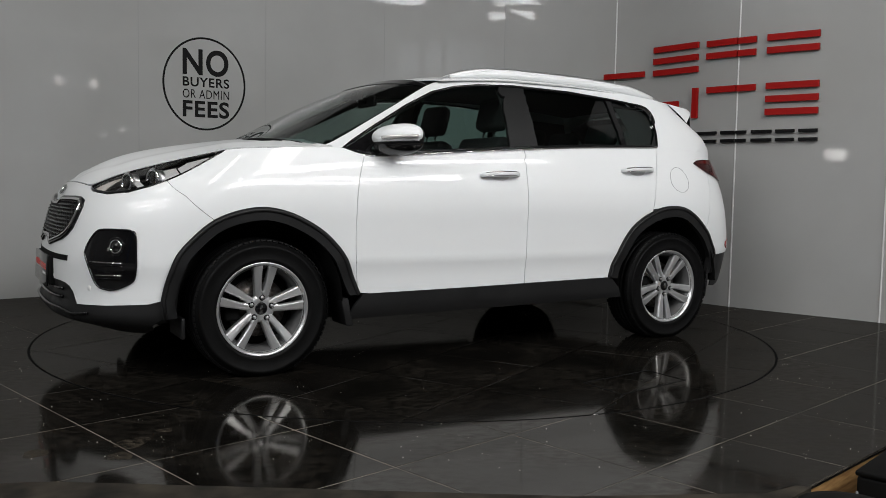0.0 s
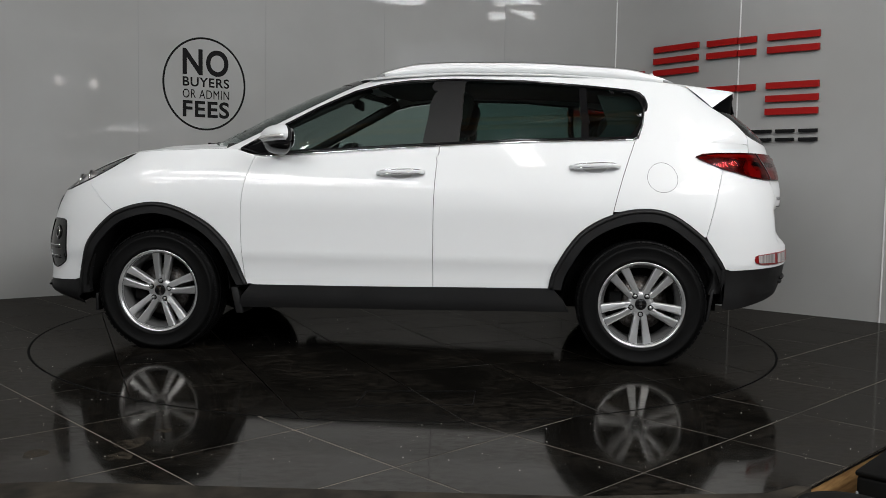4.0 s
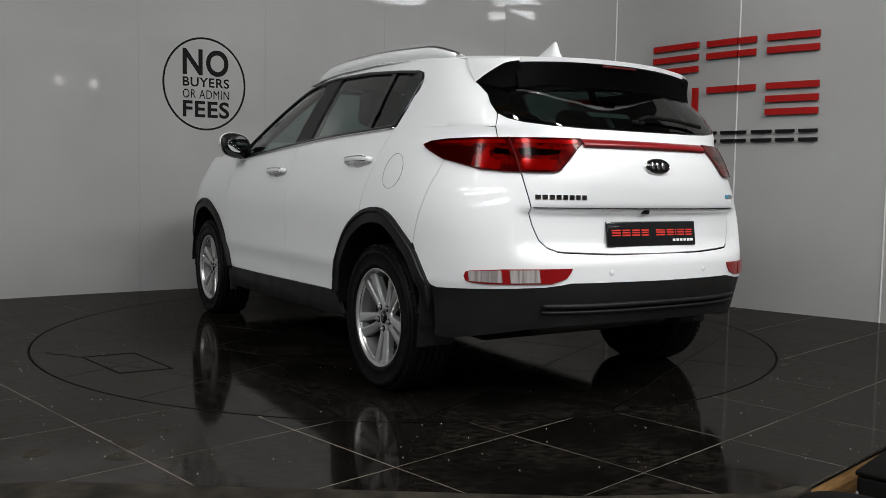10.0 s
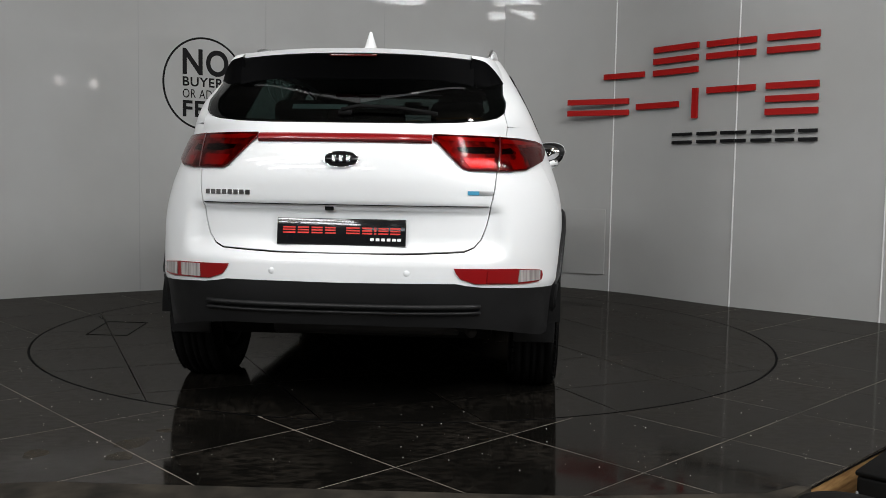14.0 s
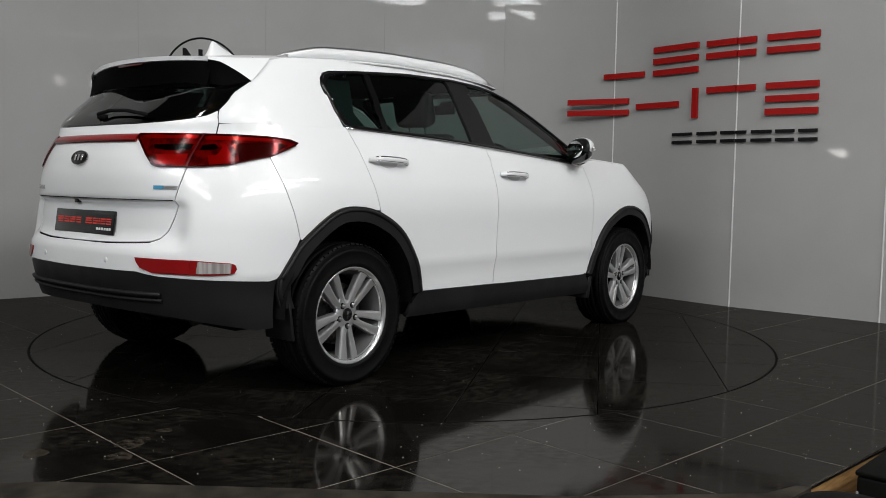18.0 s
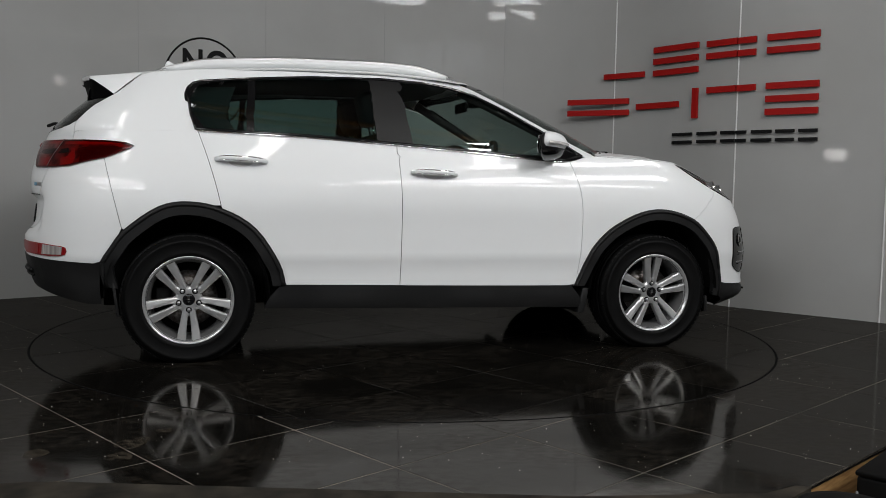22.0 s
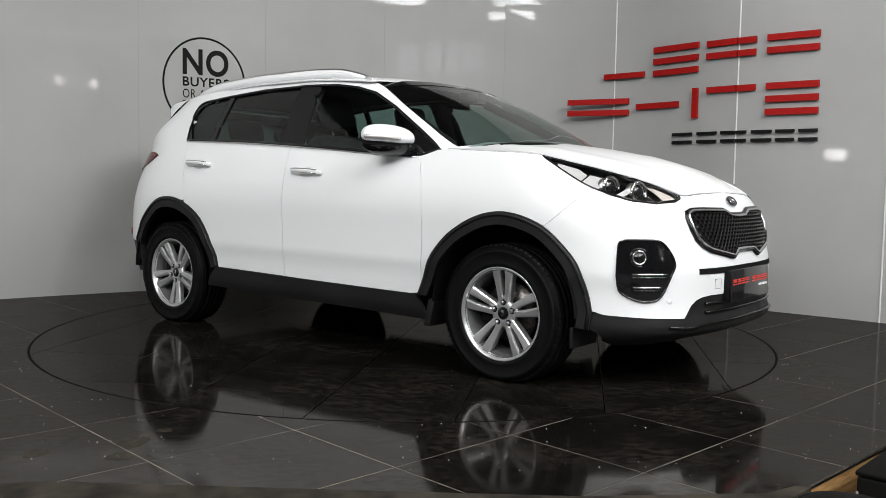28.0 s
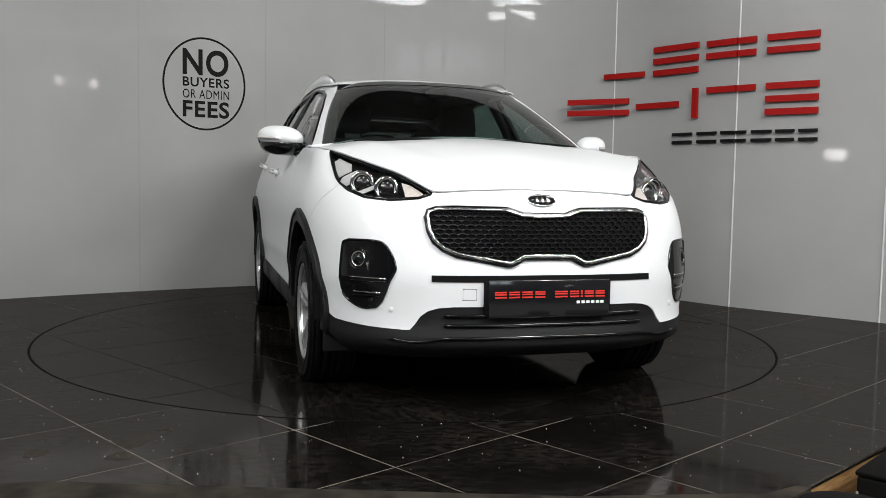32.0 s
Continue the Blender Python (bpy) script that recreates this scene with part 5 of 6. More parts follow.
# front fog-lamp housings
FOG = [(1.910, 0.700), (1.926, 0.713), (1.944, 0.718), (2.026, 0.718), (2.057, 0.706), (2.085, 0.661), (2.103, 0.614), (2.103, 0.577), (2.077, 0.483), (2.057, 0.445), (2.039, 0.436), (2.007, 0.432), (1.965, 0.446), (1.920, 0.478), (1.911, 0.524), (1.909, 0.620)]
for side in (1, -1):
    fp = ax(smooth_loop(FOG, 3))
    fog = part("fog_lamp_housing", on_side(sheet(fp, lower, 0.03, 0.03, 0.003, 0.004), side), GLOSSBLACK, car, "gloss black fog-lamp recess with chrome bars")
    part("recess_rim", on_side(tube([lower(*p) + normal_at(*p) * 0.003 for p in inset(fp, 0.004)], 0.005, 8, True), side), GLOSSBLACK, fog)
    a = at_x(1.990, 0.637)
    m = facing(lower(a, 0.637) + normal_at(a, 0.637) * 0.002, normal_at(a, 0.637) + Vector((0.15, 0, 0)))
    for bm, mat, nm in ((ring(0.030, 0.0045), CHROME, "fog_lamp_ring"), (lathe([(0, 0.012), (0.015, 0.009), (0.03, -0.004)], 20, "z"), GLOSSBLACK, "fog_lamp"), (ring(0.042, 0.003, 32), GLOSSBLACK, "fog_lamp_bezel")):
        bm.transform(m)
        part(nm, on_side(bm, side), mat, fog)
    for z, x0, x1 in ((0.562, 1.969, 2.086), (0.502, 1.972, 2.067)):
        pts = [lower(at_x(x0 + (x1 - x0) * k / 8, z), z) + normal_at(at_x(x0 + (x1 - x0) * k / 8, z), z) * 0.003 for k in range(9)]
        part("chrome_bar", on_side(tube(pts, 0.005, 6, False, 0.8), side), CHROME, fog)
        pts = [p - Vector((0, 0, 0.014)) for p in pts]
        part("recess_fin", on_side(tube(pts, 0.006, 6, False, 0.5), side), GLOSSBLACK, fog)


# number plates, with plain bars for their print
def number_plate(name, x, z, w, h, lean, sign_x, label):
    pl = empty(name, car)
    pl.matrix_basis = Matrix.Translation((x, 0, z)) @ Matrix.Rotation(radians(90 if sign_x > 0 else -90), 4, "Z") @ Matrix.Rotation(radians(90 + lean), 4, "X")
    tagged(pl, label)
    part("plate", box(bmesh.new(), -w / 2, w / 2, -h / 2, h / 2, -0.012, 0.0, 0.004), PLATE, pl, "gloss black plate")
    k = h / 0.107 if h < 0.12 else 1.0
    for u0, u1 in ((-0.235, -0.185), (-0.175, -0.13), (-0.12, -0.075), (-0.065, -0.022), (0.02, 0.075), (0.085, 0.125), (0.133, 0.142), (0.15, 0.19), (0.198, 0.238)):
        for v0 in ((0.012, 0.024, 0.033) if h > 0.12 else (0.0, 0.011, 0.021)):
            part("print_bar", box(bmesh.new(), u0 * w / 0.52, u1 * w / 0.52, v0 - 0.008, v0 - 0.002, 0.0, 0.0012), REDINK, pl, "", False)
    v = -0.022 if h > 0.12 else -0.034
    for u0 in (0.118, 0.140, 0.162, 0.184, 0.206, 0.226):
        part("print_bar", box(bmesh.new(), u0, u0 + 0.015, v, v + 0.011, 0.0, 0.0012), WHITEINK, pl, "", False)
    return pl


number_plate("front_number_plate", 2.238, 0.488, 0.537, 0.155, -3, 1, "black show plate with red and white print bars")
number_plate("rear_number_plate", -2.176, 0.7535, 0.52, 0.108, -8, -1, "black show plate with red and white print bars")
part("plate_backing", box(bmesh.new(), 2.19, 2.228, -0.28, 0.28, 0.42, 0.562, 0.006), MATTEBLACK, car)

# tail lamps and the band between them
TAILTOP, TAILLOW = 1.146, 1.003
tl = [X(-1.600, 1.119), X(-1.64, 1.134), X(-1.72, 1.142), X(-1.80, 1.144)] + [Y(y, TAILTOP, True) for y in (0.70, 0.62, 0.5, 0.355)] + [Y(0.355, 1.125, True), Y(0.375, 1.110, True), Y(0.43, 1.056, True), Y(0.475, 1.012, True), Y(0.50, TAILLOW, True), Y(0.58, TAILLOW, True), Y(0.66, 1.004, True), X(-1.92, 1.012), X(-1.836, 1.035), X(-1.743, 1.056), X(-1.666, 1.087), X(-1.62, 1.106)]
for side in (1, -1):
    lampy = part("tail_light", on_side(sheet(tl, lower, 0.03, 0.02, 0.002, 0.012), side), LAMPBASE, car, "dark red wrap-round tail light")
    part("lamp_cover", on_side(sheet(inset(tl, 0.001), lower, 0.02, 0.015, 0.011, 0.0), side), REDGLASS, lampy, "glossy red lamp cover")
    part("lamp_rim", on_side(tube([lower(*p) + normal_at(*p) * 0.006 for p in inset(tl, 0.003)], 0.0055, 6, True), side), DARKRED, lampy)
    for nm, poly, mat in (
            ("light_bar", [Y(0.36, 1.142, True), Y(0.60, 1.142, True), Y(0.60, 1.126, True), Y(0.40, 1.124, True)], CLEARLENS),
            ("light_bar", [Y(0.63, 1.140, True), X(-1.80, 1.138), X(-1.68, 1.134), X(-1.66, 1.126), X(-1.80, 1.122), Y(0.63, 1.122, True)], CLEARLENS),
            ("dark_insert", [Y(0.45, 1.098, True), Y(0.53, 1.102, True), Y(0.60, 1.102, True), Y(0.60, 1.078, True), Y(0.52, 1.074, True), Y(0.46, 1.082, True)], DEEPBLACK),
            ("dark_insert", [Y(0.63, 1.098, True), X(-1.935, 1.104), X(-1.928, 1.088), X(-1.94, 1.080), Y(0.63, 1.076, True)], DEEPBLACK),
            ("dark_insert", [X(-1.885, 1.104), X(-1.80, 1.116), X(-1.70, 1.118), X(-1.655, 1.108), X(-1.74, 1.064), X(-1.84, 1.040), X(-1.875, 1.034), X(-1.868, 1.07)], DARKRED),
            ("brake_light", [Y(0.475, 1.056, True), Y(0.60, 1.060, True), Y(0.60, 1.016, True), Y(0.505, 1.014, True)], CLEARLENS),
            ("brake_light", [Y(0.66, 1.056, True), X(-1.95, 1.054), X(-1.935, 1.064), X(-1.918, 1.088), X(-1.92, 1.106), X(-1.90, 1.104), X(-1.895, 1.06), X(-1.91, 1.022), Y(0.68, 1.014, True)], CLEARLENS)):
        part(nm, on_side(sheet(poly, lower, 0.03, 0.02, 0.0045, 0.002), side), mat, lampy)
    part("lens_joint", on_side(sheet([Y(0.612, 1.145, True), Y(0.618, 1.145, True), Y(0.618, 1.004, True), Y(0.612, 1.004, True)], lower, 0.03, 0.02, 0.0135, 0.003), side), DARKRED, lampy)
    # bumper reflectors
    rp = [X(-1.955, 0.602), Y(0.70, 0.613, True), Y(0.453, 0.618, True), Y(0.462, 0.598, True), Y(0.48, 0.576, True), Y(0.54, 0.556, True), Y(0.74, 0.550, True), X(-1.965, 0.553), X(-1.940, 0.560), X(-1.932, 0.578), X(-1.938, 0.596)]
    refl = part("bumper_reflector", on_side(sheet(rp, lower, 0.03, 0.02, 0.006, 0.01), side), REDPLASTIC, car, "red and clear bumper lamp")
    part("reverse_lamp", on_side(sheet([X(-1.95, 0.599), Y(0.71, 0.608, True), Y(0.705, 0.557, True), X(-1.955, 0.559)], lower, 0.02, 0.02, 0.009, 0.002), side), DULLLENS, refl)
    part("reverse_lamp", on_side(sheet([Y(0.685, 0.609, True), Y(0.585, 0.612, True), Y(0.58, 0.560, True), Y(0.68, 0.557, True)], lower, 0.02, 0.02, 0.009, 0.002), side), DULLLENS if side > 0 else REDPLASTIC, refl)
    part("parking_sensor", stuck(disc(0.0125, 0.0012, 20, 0.0005), at_y(0.27, 0.597, True), 0.597, 0.0, side), PAINT, car)
bandp = [Y(0.352, 1.146, True), (FULL, 1.146), Y(-0.352, 1.146, True), Y(-0.352, 1.113, True), (FULL, 1.113), Y(0.352, 1.113, True)]


def band_skin(a, z):
    """The tailgate skin with a rounded swelling for the light band."""
    return lower(a, z) - Vector((0.013, 0, 0)) * math.sin(math.pi * min(max((z - 1.113) / 0.033, 0.0), 1.0)) ** 0.7


part("light_band", sheet(bandp, band_skin, 0.05, 0.0055, 0.003, 0.015), REDPLASTIC, car, "glossy red band across the tailgate")
part("band_foot", sheet([Y(0.350, 1.1225, True), (FULL, 1.1225), Y(-0.350, 1.1225, True), Y(-0.350, 1.1135, True), (FULL, 1.1135), Y(0.350, 1.1135, True)], band_skin, 0.05, 0.0045, 0.0045, 0.004), DARKRED, car, "dark red lower edge of the light band")
rbadge = part("rear_badge", stuck(disc(0.07, 0.008, 32, 0.003, 0.032), FULL, 1.041, 0.001), GLOSSBLACK, car, "black oval badge with a chrome rim")
bm = ring(0.07, 0.004, 40)
for v in bm.verts:
    v.co.y *= 0.47
part("badge_rim", stuck(bm, FULL, 1.041, 0.006), CHROME, rbadge)
for y0 in (-0.036, -0.008, 0.022):
    part("emblem_bar", stuck(box(bmesh.new(), y0, y0 + 0.014, -0.014, 0.014, 0.006, 0.010, 0.001), FULL, 1.041, 0.002), CHROME, rbadge)
for k in range(8):
    y = 0.578 - 0.0265 * k
    poly = [Y(y, 0.915, True), Y(y - 0.020, 0.915, True), Y(y - 0.020, 0.896, True), Y(y, 0.896, True)]
    part("model_script_bar", sheet(poly, lower, 0.05, 0.05, 0.003, 0.003), CHROME, car)
part("trim_badge", sheet([Y(-0.50, 0.924, True), Y(-0.545, 0.924, True), Y(-0.545, 0.908, True), Y(-0.50, 0.908, True)], lower, 0.05, 0.05, 0.003, 0.003), material("blue_badge", (0.05, 0.25, 0.4), 0.3), car)
part("trim_badge", sheet([Y(-0.545, 0.924, True), Y(-0.60, 0.924, True), Y(-0.60, 0.908, True), Y(-0.545, 0.908, True)], lower, 0.05, 0.05, 0.003, 0.003), SATIN, car)
# black line for the shadow under the lip over the rear plate; the camera
lipp = [lower(Y(y, 0.866, True)[0] if y >= 0 else 2 * FULL - Y(-y, 0.866, True)[0], 0.866) + Vector((0.006, 0, 0)) for y in [-0.585 + 1.17 * k / 30 for k in range(31)]]
part("tailgate_shut_line", tube([p + Vector((-0.006, 0, -0.004)) for p in lipp], 0.002, 6), MATTEBLACK, car)
part("reversing_camera", box(bmesh.new(), -2.185, -2.155, 0.03, 0.065, 0.838, 0.858, 0.004), GLOSSBLACK, car)
part("high_brake_light", box(bmesh.new(), -1.938, -1.926, -0.10, 0.10, 1.480, 1.490, 0.003), DARKRED, car)
# rear wiper
wp = [cabin(Y(y, z, True)[0] if y >= 0 else 2 * FULL - Y(-y, z, True)[0], z) + Vector((-0.025, 0, 0.01)) for y, z in ((0.02, 1.235), (-0.05, 1.252), (-0.2, 1.246), (-0.37, 1.222))]
part("rear_wiper", tube(wp, 0.009, 6), MATTEBLACK, car, "black rear wiper arm")
part("wiper_pivot", box(bmesh.new(), -2.09, -2.05, -0.02, 0.035, 1.222, 1.246, 0.01), MATTEBLACK, car)
part("rear_sticker", sheet([Y(0.24, 1.283, True), Y(0.01, 1.283, True), Y(0.01, 1.262, True), Y(0.24, 1.262, True)], cabin, 0.05, 0.05, -0.012, 0.0), material("pale_sticker", (0.5, 0.58, 0.56), 0.5), car, "pale sticker inside the rear window")

# fuel flap, a ring joint on the left side
fl = [(at_x(-1.425 + 0.079 * math.cos(2 * math.pi * k / 40), 1.007), 1.007 + 0.079 * math.sin(2 * math.pi * k / 40)) for k in range(40)]
part("fuel_flap_joint", tube([lower(*p) + normal_at(*p) * 0.0005 for p in fl], 0.0009, 5, True), MATTEBLACK, car, "round joint of the fuel flap")
# door handles
for side in (1, -1):
    for doors, x0, x1, z0, z1 in ((front_doors, 0.098, -0.160, 1.003, 1.012), (rear_doors, -0.938, -1.200, 1.050, 1.060)):
        pts = []
        for k in range(13):
            t = k / 12
            x, z = x0 + (x1 - x0) * t, z0 + (z1 - z0) * t
            bow = 0.034 * (1 - (2 * t - 1) ** 4) + 0.004
            a = at_x(x, z)
            pts.append(lower(a, z) + normal_at(a, z) * bow)
        hd = part("door_handle", on_side(tube(pts, lambda u: 0.0135 * (1 - 0.35 * abs(2 * u - 1) ** 4), 10, False, 1.25), side), PAINT, doors[0 if side > 0 else 1], "white bar handle with a bright strip")
        part("handle_strip", on_side(tube([p + Vector((0, 0.0065, 0.0095)) for p in pts[1:-1]], 0.0062, 6, False, 0.7), side), CHROME, hd, "chrome strip along the handle")
        part("handle_strip", on_side(tube([p + Vector((0, 0.0065, -0.0105)) for p in pts[1:-1]], 0.005, 6, False, 0.7), side), CHROME, hd, "chrome strip along the handle")
        # flat grey oval: painted shade for the white hollow behind the handle
        cup = [(at_x((x0 + x1) / 2 + 0.065 * math.cos(2 * math.pi * k / 20), z0), z0 + 0.004 + 0.030 * math.sin(2 * math.pi * k / 20)) for k in range(20)]
        part("handle_cup", on_side(sheet(cup, lower, 0.03, 0.03, 0.001, 0.002), side), material("cup_shade", (0.48, 0.48, 0.48), 0.4, 0, 0.8) if side > 0 and x0 > 0 else bpy.data.materials["cup_shade"], hd)

# mirrors
for side in (1, -1):
    mir = empty("door_mirror", car)
    tagged(mir, "white door mirror with a black lower shell and clear indicator")
    bm = bmesh.new()
    bmesh.ops.create_uvsphere(bm, u_segments=32, v_segments=18, radius=1.0)
    for v in bm.verts:
        x, y, z = v.co
        k = 1 if x > 0 else 0.08
        sgn = lambda q: math.copysign(abs(q) ** 0.88, q)
        v.co = (0.612 + 0.122 * x * k - 0.062 * y, 0.938 + 0.118 * sgn(y), 1.192 + (0.067 if z > 0 else 0.054) * sgn(z) + 0.010 * y)
    part("mirror_cap", on_side(bm, side), PAINT, mir)
    bm = bmesh.new()
    bmesh.ops.create_uvsphere(bm, u_segments=32, v_segments=18, radius=1.0)
    for v in bm.verts:
        x, y, z = v.co
        v.co = (0.606 + 0.035 * x - 0.062 * y, 0.938 + 0.117 * sgn(y), 1.184 + 0.072 * sgn(z) + 0.010 * y)
    part("mirror_housing", on_side(bm, side), PILLAR, mir, "black housing round the mirror glass")
    bm = bmesh.new()
    bmesh.ops.create_uvsphere(bm, u_segments=32, v_segments=18, radius=1.0)
    for v in bm.verts:
        x, y, z = v.co
        k = 1 if x > 0 else 0.30
        sgn = lambda q: math.copysign(abs(q) ** 0.88, q)
        v.co = (0.608 + 0.115 * x * k - 0.062 * y, 0.932 + 0.114 * sgn(y), 1.156 + 0.060 * sgn(z) + 0.010 * y - 0.018 * max(0.0, z))
    part("mirror_shell", on_side(bm, side), GLOSSBLACK, mir, "black lower mirror shell")
    strip = [Vector((0.612 + 0.128 * math.cos(a) ** 0.88, 0.938 + 0.121 * math.sin(a) ** 0.88, 1.183 + 0.012 * math.sin(a))) for a in [radians(5 + 75 * k / 10) for k in range(11)]]
    strip = [Vector((p.x - 0.062 * (p.y - 0.938) / 0.118, p.y, p.z)) for p in strip]
    part("mirror_indicator", on_side(tube(strip, 0.0085, 8), side), CLEARLENS, mir, "clear indicator strip")
    bm = disc(0.090, 0.004, 32, 0.001, 0.053)
    bm.transform(facing((0.566, 0.938, 1.186), (-1, -0.50, 0.0)))
    part("mirror_glass", on_side(bm, side), CHROME, mir)
    foot = [Vector((0.70, 0.800, 1.115)), Vector((0.69, 0.845, 1.112)), Vector((0.665, 0.885, 1.122)), Vector((0.65, 0.92, 1.14))]
    part("mirror_foot", on_side(tube(foot, 0.026, 10, False, 0.75), side), GLOSSBLACK, mir)

# roof rails, aerial, wipers
for side in (1, -1):
    pts = []
    for k in range(31):
        t = k / 30
        x = 0.17 - 1.68 * t
        y = 0.560 + 0.02 * math.sin(math.pi * t)
        lift = 0.044 * min(1.0, math.sin(math.pi * min(max(t, 0.0), 1.0)) * 2.2) ** 0.8 if 0 < t < 1 else 0.0
        pts.append(Vector((x, y, roof_at(x, y).z + lift + 0.002)))
    rr = part("roof_rail", on_side(tube(pts, lambda u: 0.009 * (1 - 0.5 * abs(2 * u - 1) ** 8), 8, False, 1.1), side), SATIN, car, "satin silver roof rail")
    bm = bmesh.new()
    quads = []
    for p in pts[1:-1]:
        quads.append((bm.verts.new((p.x, p.y, p.z)), bm.verts.new((p.x, p.y, roof_at(p.x, p.y).z - 0.004))))
    for q0, q1 in zip(quads, quads[1:]):
        bm.faces.new((q0[0], q1[0], q1[1], q0[1]))
    r = bmesh.ops.extrude_face_region(bm, geom=bm.faces[:])
    bmesh.ops.translate(bm, verts=[g for g in r["geom"] if isinstance(g, bmesh.types.BMVert)], vec=(0, 0.014, 0))
    bmesh.ops.recalc_face_normals(bm, faces=bm.faces)
    part("rail_web", on_side(bm, side), PAINT, rr)
fin = smooth_loop([(-1.23, 1.57, 1), (-1.33, 1.602), (-1.425, 1.643), (-1.462, 1.662), (-1.478, 1.655), (-1.495, 1.615), (-1.52, 1.57, 1)], 4, False)
bm = bmesh.new()
rows_ = []
for y, k in ((-0.03, 0.0), (-0.022, 0.35), (-0.006, 0.96), (0.0, 1.0), (0.006, 0.96), (0.022, 0.35), (0.03, 0.0)):
    rows_.append([bm.verts.new((x, y * (1 if k < 0.9 else 1 - 0.0), 1.575 + (z - 1.575) * k)) for x, z in fin])
for r0, r1 in zip(rows_, rows_[1:]):
    for k in range(len(fin) - 1):
        bm.faces.new((r0[k], r0[k + 1], r1[k + 1], r1[k]))
part("aerial_fin", bm, PAINT, car, "white shark-fin aerial")
for y0, y1 in ((-0.62, -0.02), (0.05, 0.60)):
    pts = [cabin(Y(y0 + (y1 - y0) * k / 10, 1.15 + 0.012 * math.sin(math.pi * k / 10), False, True)[0], 1.15 + 0.012 * math.sin(math.pi * k / 10)) + Vector((0.015, 0, 0.012)) for k in range(11)]
    part("windscreen_wiper", tube(pts, 0.008, 6), MATTEBLACK, car, "black wiper blade")
cowl = [(0.935, 0.74), (1.01, 0.66), (1.07, 0.45), (1.10, 0.2), (1.105, 0.0)]
cowl = cowl + [(x, -y) for x, y in cowl[-2::-1]]
cowl = cowl + [(x + 0.07, y) for x, y in cowl[::-1]]
part("windscreen_cowl", sheet(cowl, lambda x, y: Vector((x, y, 1.165 - 0.05 * (y / 0.75) ** 2)), 0.05, 0.05), PLASTIC, car)

# ---- wheels ----
def as_mesh(name, bm, mat, smooth=True):
    me = bpy.data.meshes.new(name)
    bm.to_mesh(me)
    bm.free()
    for p in me.polygons:
        p.use_smooth = smooth
    me.materials.append(mat)
    return me


HUB_Z = 0.328
WHEEL_PARTS = []
tread = []
for y, r in ((-0.085, 0.340), (-0.058, 0.3435), (-0.0575, 0.336), (-0.048, 0.336), (-0.0475, 0.344), (-0.02, 0.345), (-0.0195, 0.337), (-0.009, 0.337), (-0.0085, 0.345), (0.0085, 0.345), (0.009, 0.337), (0.0195, 0.337), (0.02, 0.345), (0.0475, 0.344), (0.048, 0.336), (0.0575, 0.336), (0.058, 0.3435), (0.085, 0.340)):
    tread.append((r, y))
profile = [(0.212, -0.09), (0.225, -0.103), (0.26, -0.112), (0.30, -0.112), (0.325, -0.103)] + tread + [(0.316, 0.1085), (0.318, 0.111), (0.30, 0.1135), (0.298, 0.1120), (0.27, 0.113), (0.25, 0.1115), (0.248, 0.1125), (0.238, 0.109), (0.230, 0.104), (0.224, 0.096), (0.212, 0.09)]
profile.insert(5 + len(tread), (0.330, 0.100))
bm = lathe(profile, 96)
for v in bm.verts:
    if v.co.z < -HUB_Z:
        v.co.z = -HUB_Z + 0.0005
    elif v.co.z < -0.25 and abs(v.co.x) < 0.16:
        v.co.y *= 1 + 0.05 * (1 - (v.co.x / 0.16) ** 2)
WHEEL_PARTS.append(("tyre", as_mesh("tyre", bm, RUBBER), RUBBER, "black road tyre"))
bm = bmesh.new()
for k in range(72):
    for s in (1, -1):
        a = 2 * math.pi * (k + (0.5 if s < 0 else 0)) / 72
        if math.sin(a) > 0.9:
            continue
        m = Matrix.Rotation(a, 4, "Y") @ Matrix.Translation((0.3295, s * 0.0885, 0)) @ Matrix.Rotation(radians(-28 * s), 4, "Z")
        bmesh.ops.create_cube(bm, size=1.0, matrix=m @ Matrix.Diagonal((0.009, 0.030, 0.021, 1)))
me = as_mesh("tread_shoulder", bm, RUBBER, False)
WHEEL_PARTS.append(("tread_shoulder", me, RUBBER, ""))
bm = lathe([(0.214, 0.088), (0.224, 0.094), (0.228, 0.101), (0.2265, 0.1045), (0.222, 0.1045), (0.217, 0.101), (0.211, 0.092), (0.207, 0.080)], 64)
WHEEL_PARTS.append(("rim", as_mesh("rim", bm, ALLOY), ALLOY, ""))
# inner barrel, with its shade put into the colour
bm = lathe([(0.207, 0.080), (0.205, 0.074), (0.196, 0.058), (0.190, 0.02), (0.186, -0.08), (0.20, -0.095)], 64)
WHEEL_PARTS.append(("barrel", as_mesh("barrel", bm, BARREL_SHADED), BARREL_SHADED, "wheel barrel, its alloy darkened to stand for shade"))
bm = box(bmesh.new(), -0.016, 0.016, 0.0738, 0.0752, -0.006, 0.006, 0.0004)
WHEEL_PARTS.append(("cap_emblem", as_mesh("cap_emblem", bm, CHROME), CHROME, ""))


def spoke_place(phi):
    def f(u, v, d):
        y = 0.070 + 0.026 * max(0.0, (u - 0.04) / 0.18) ** 1.2 + d - 0.25 * abs(v) * (0.3 + u)
        r = Vector((u, v))
        return Vector((math.cos(phi) * r.x - math.sin(phi) * r.y, y, math.sin(phi) * r.x + math.cos(phi) * r.y))
    return f


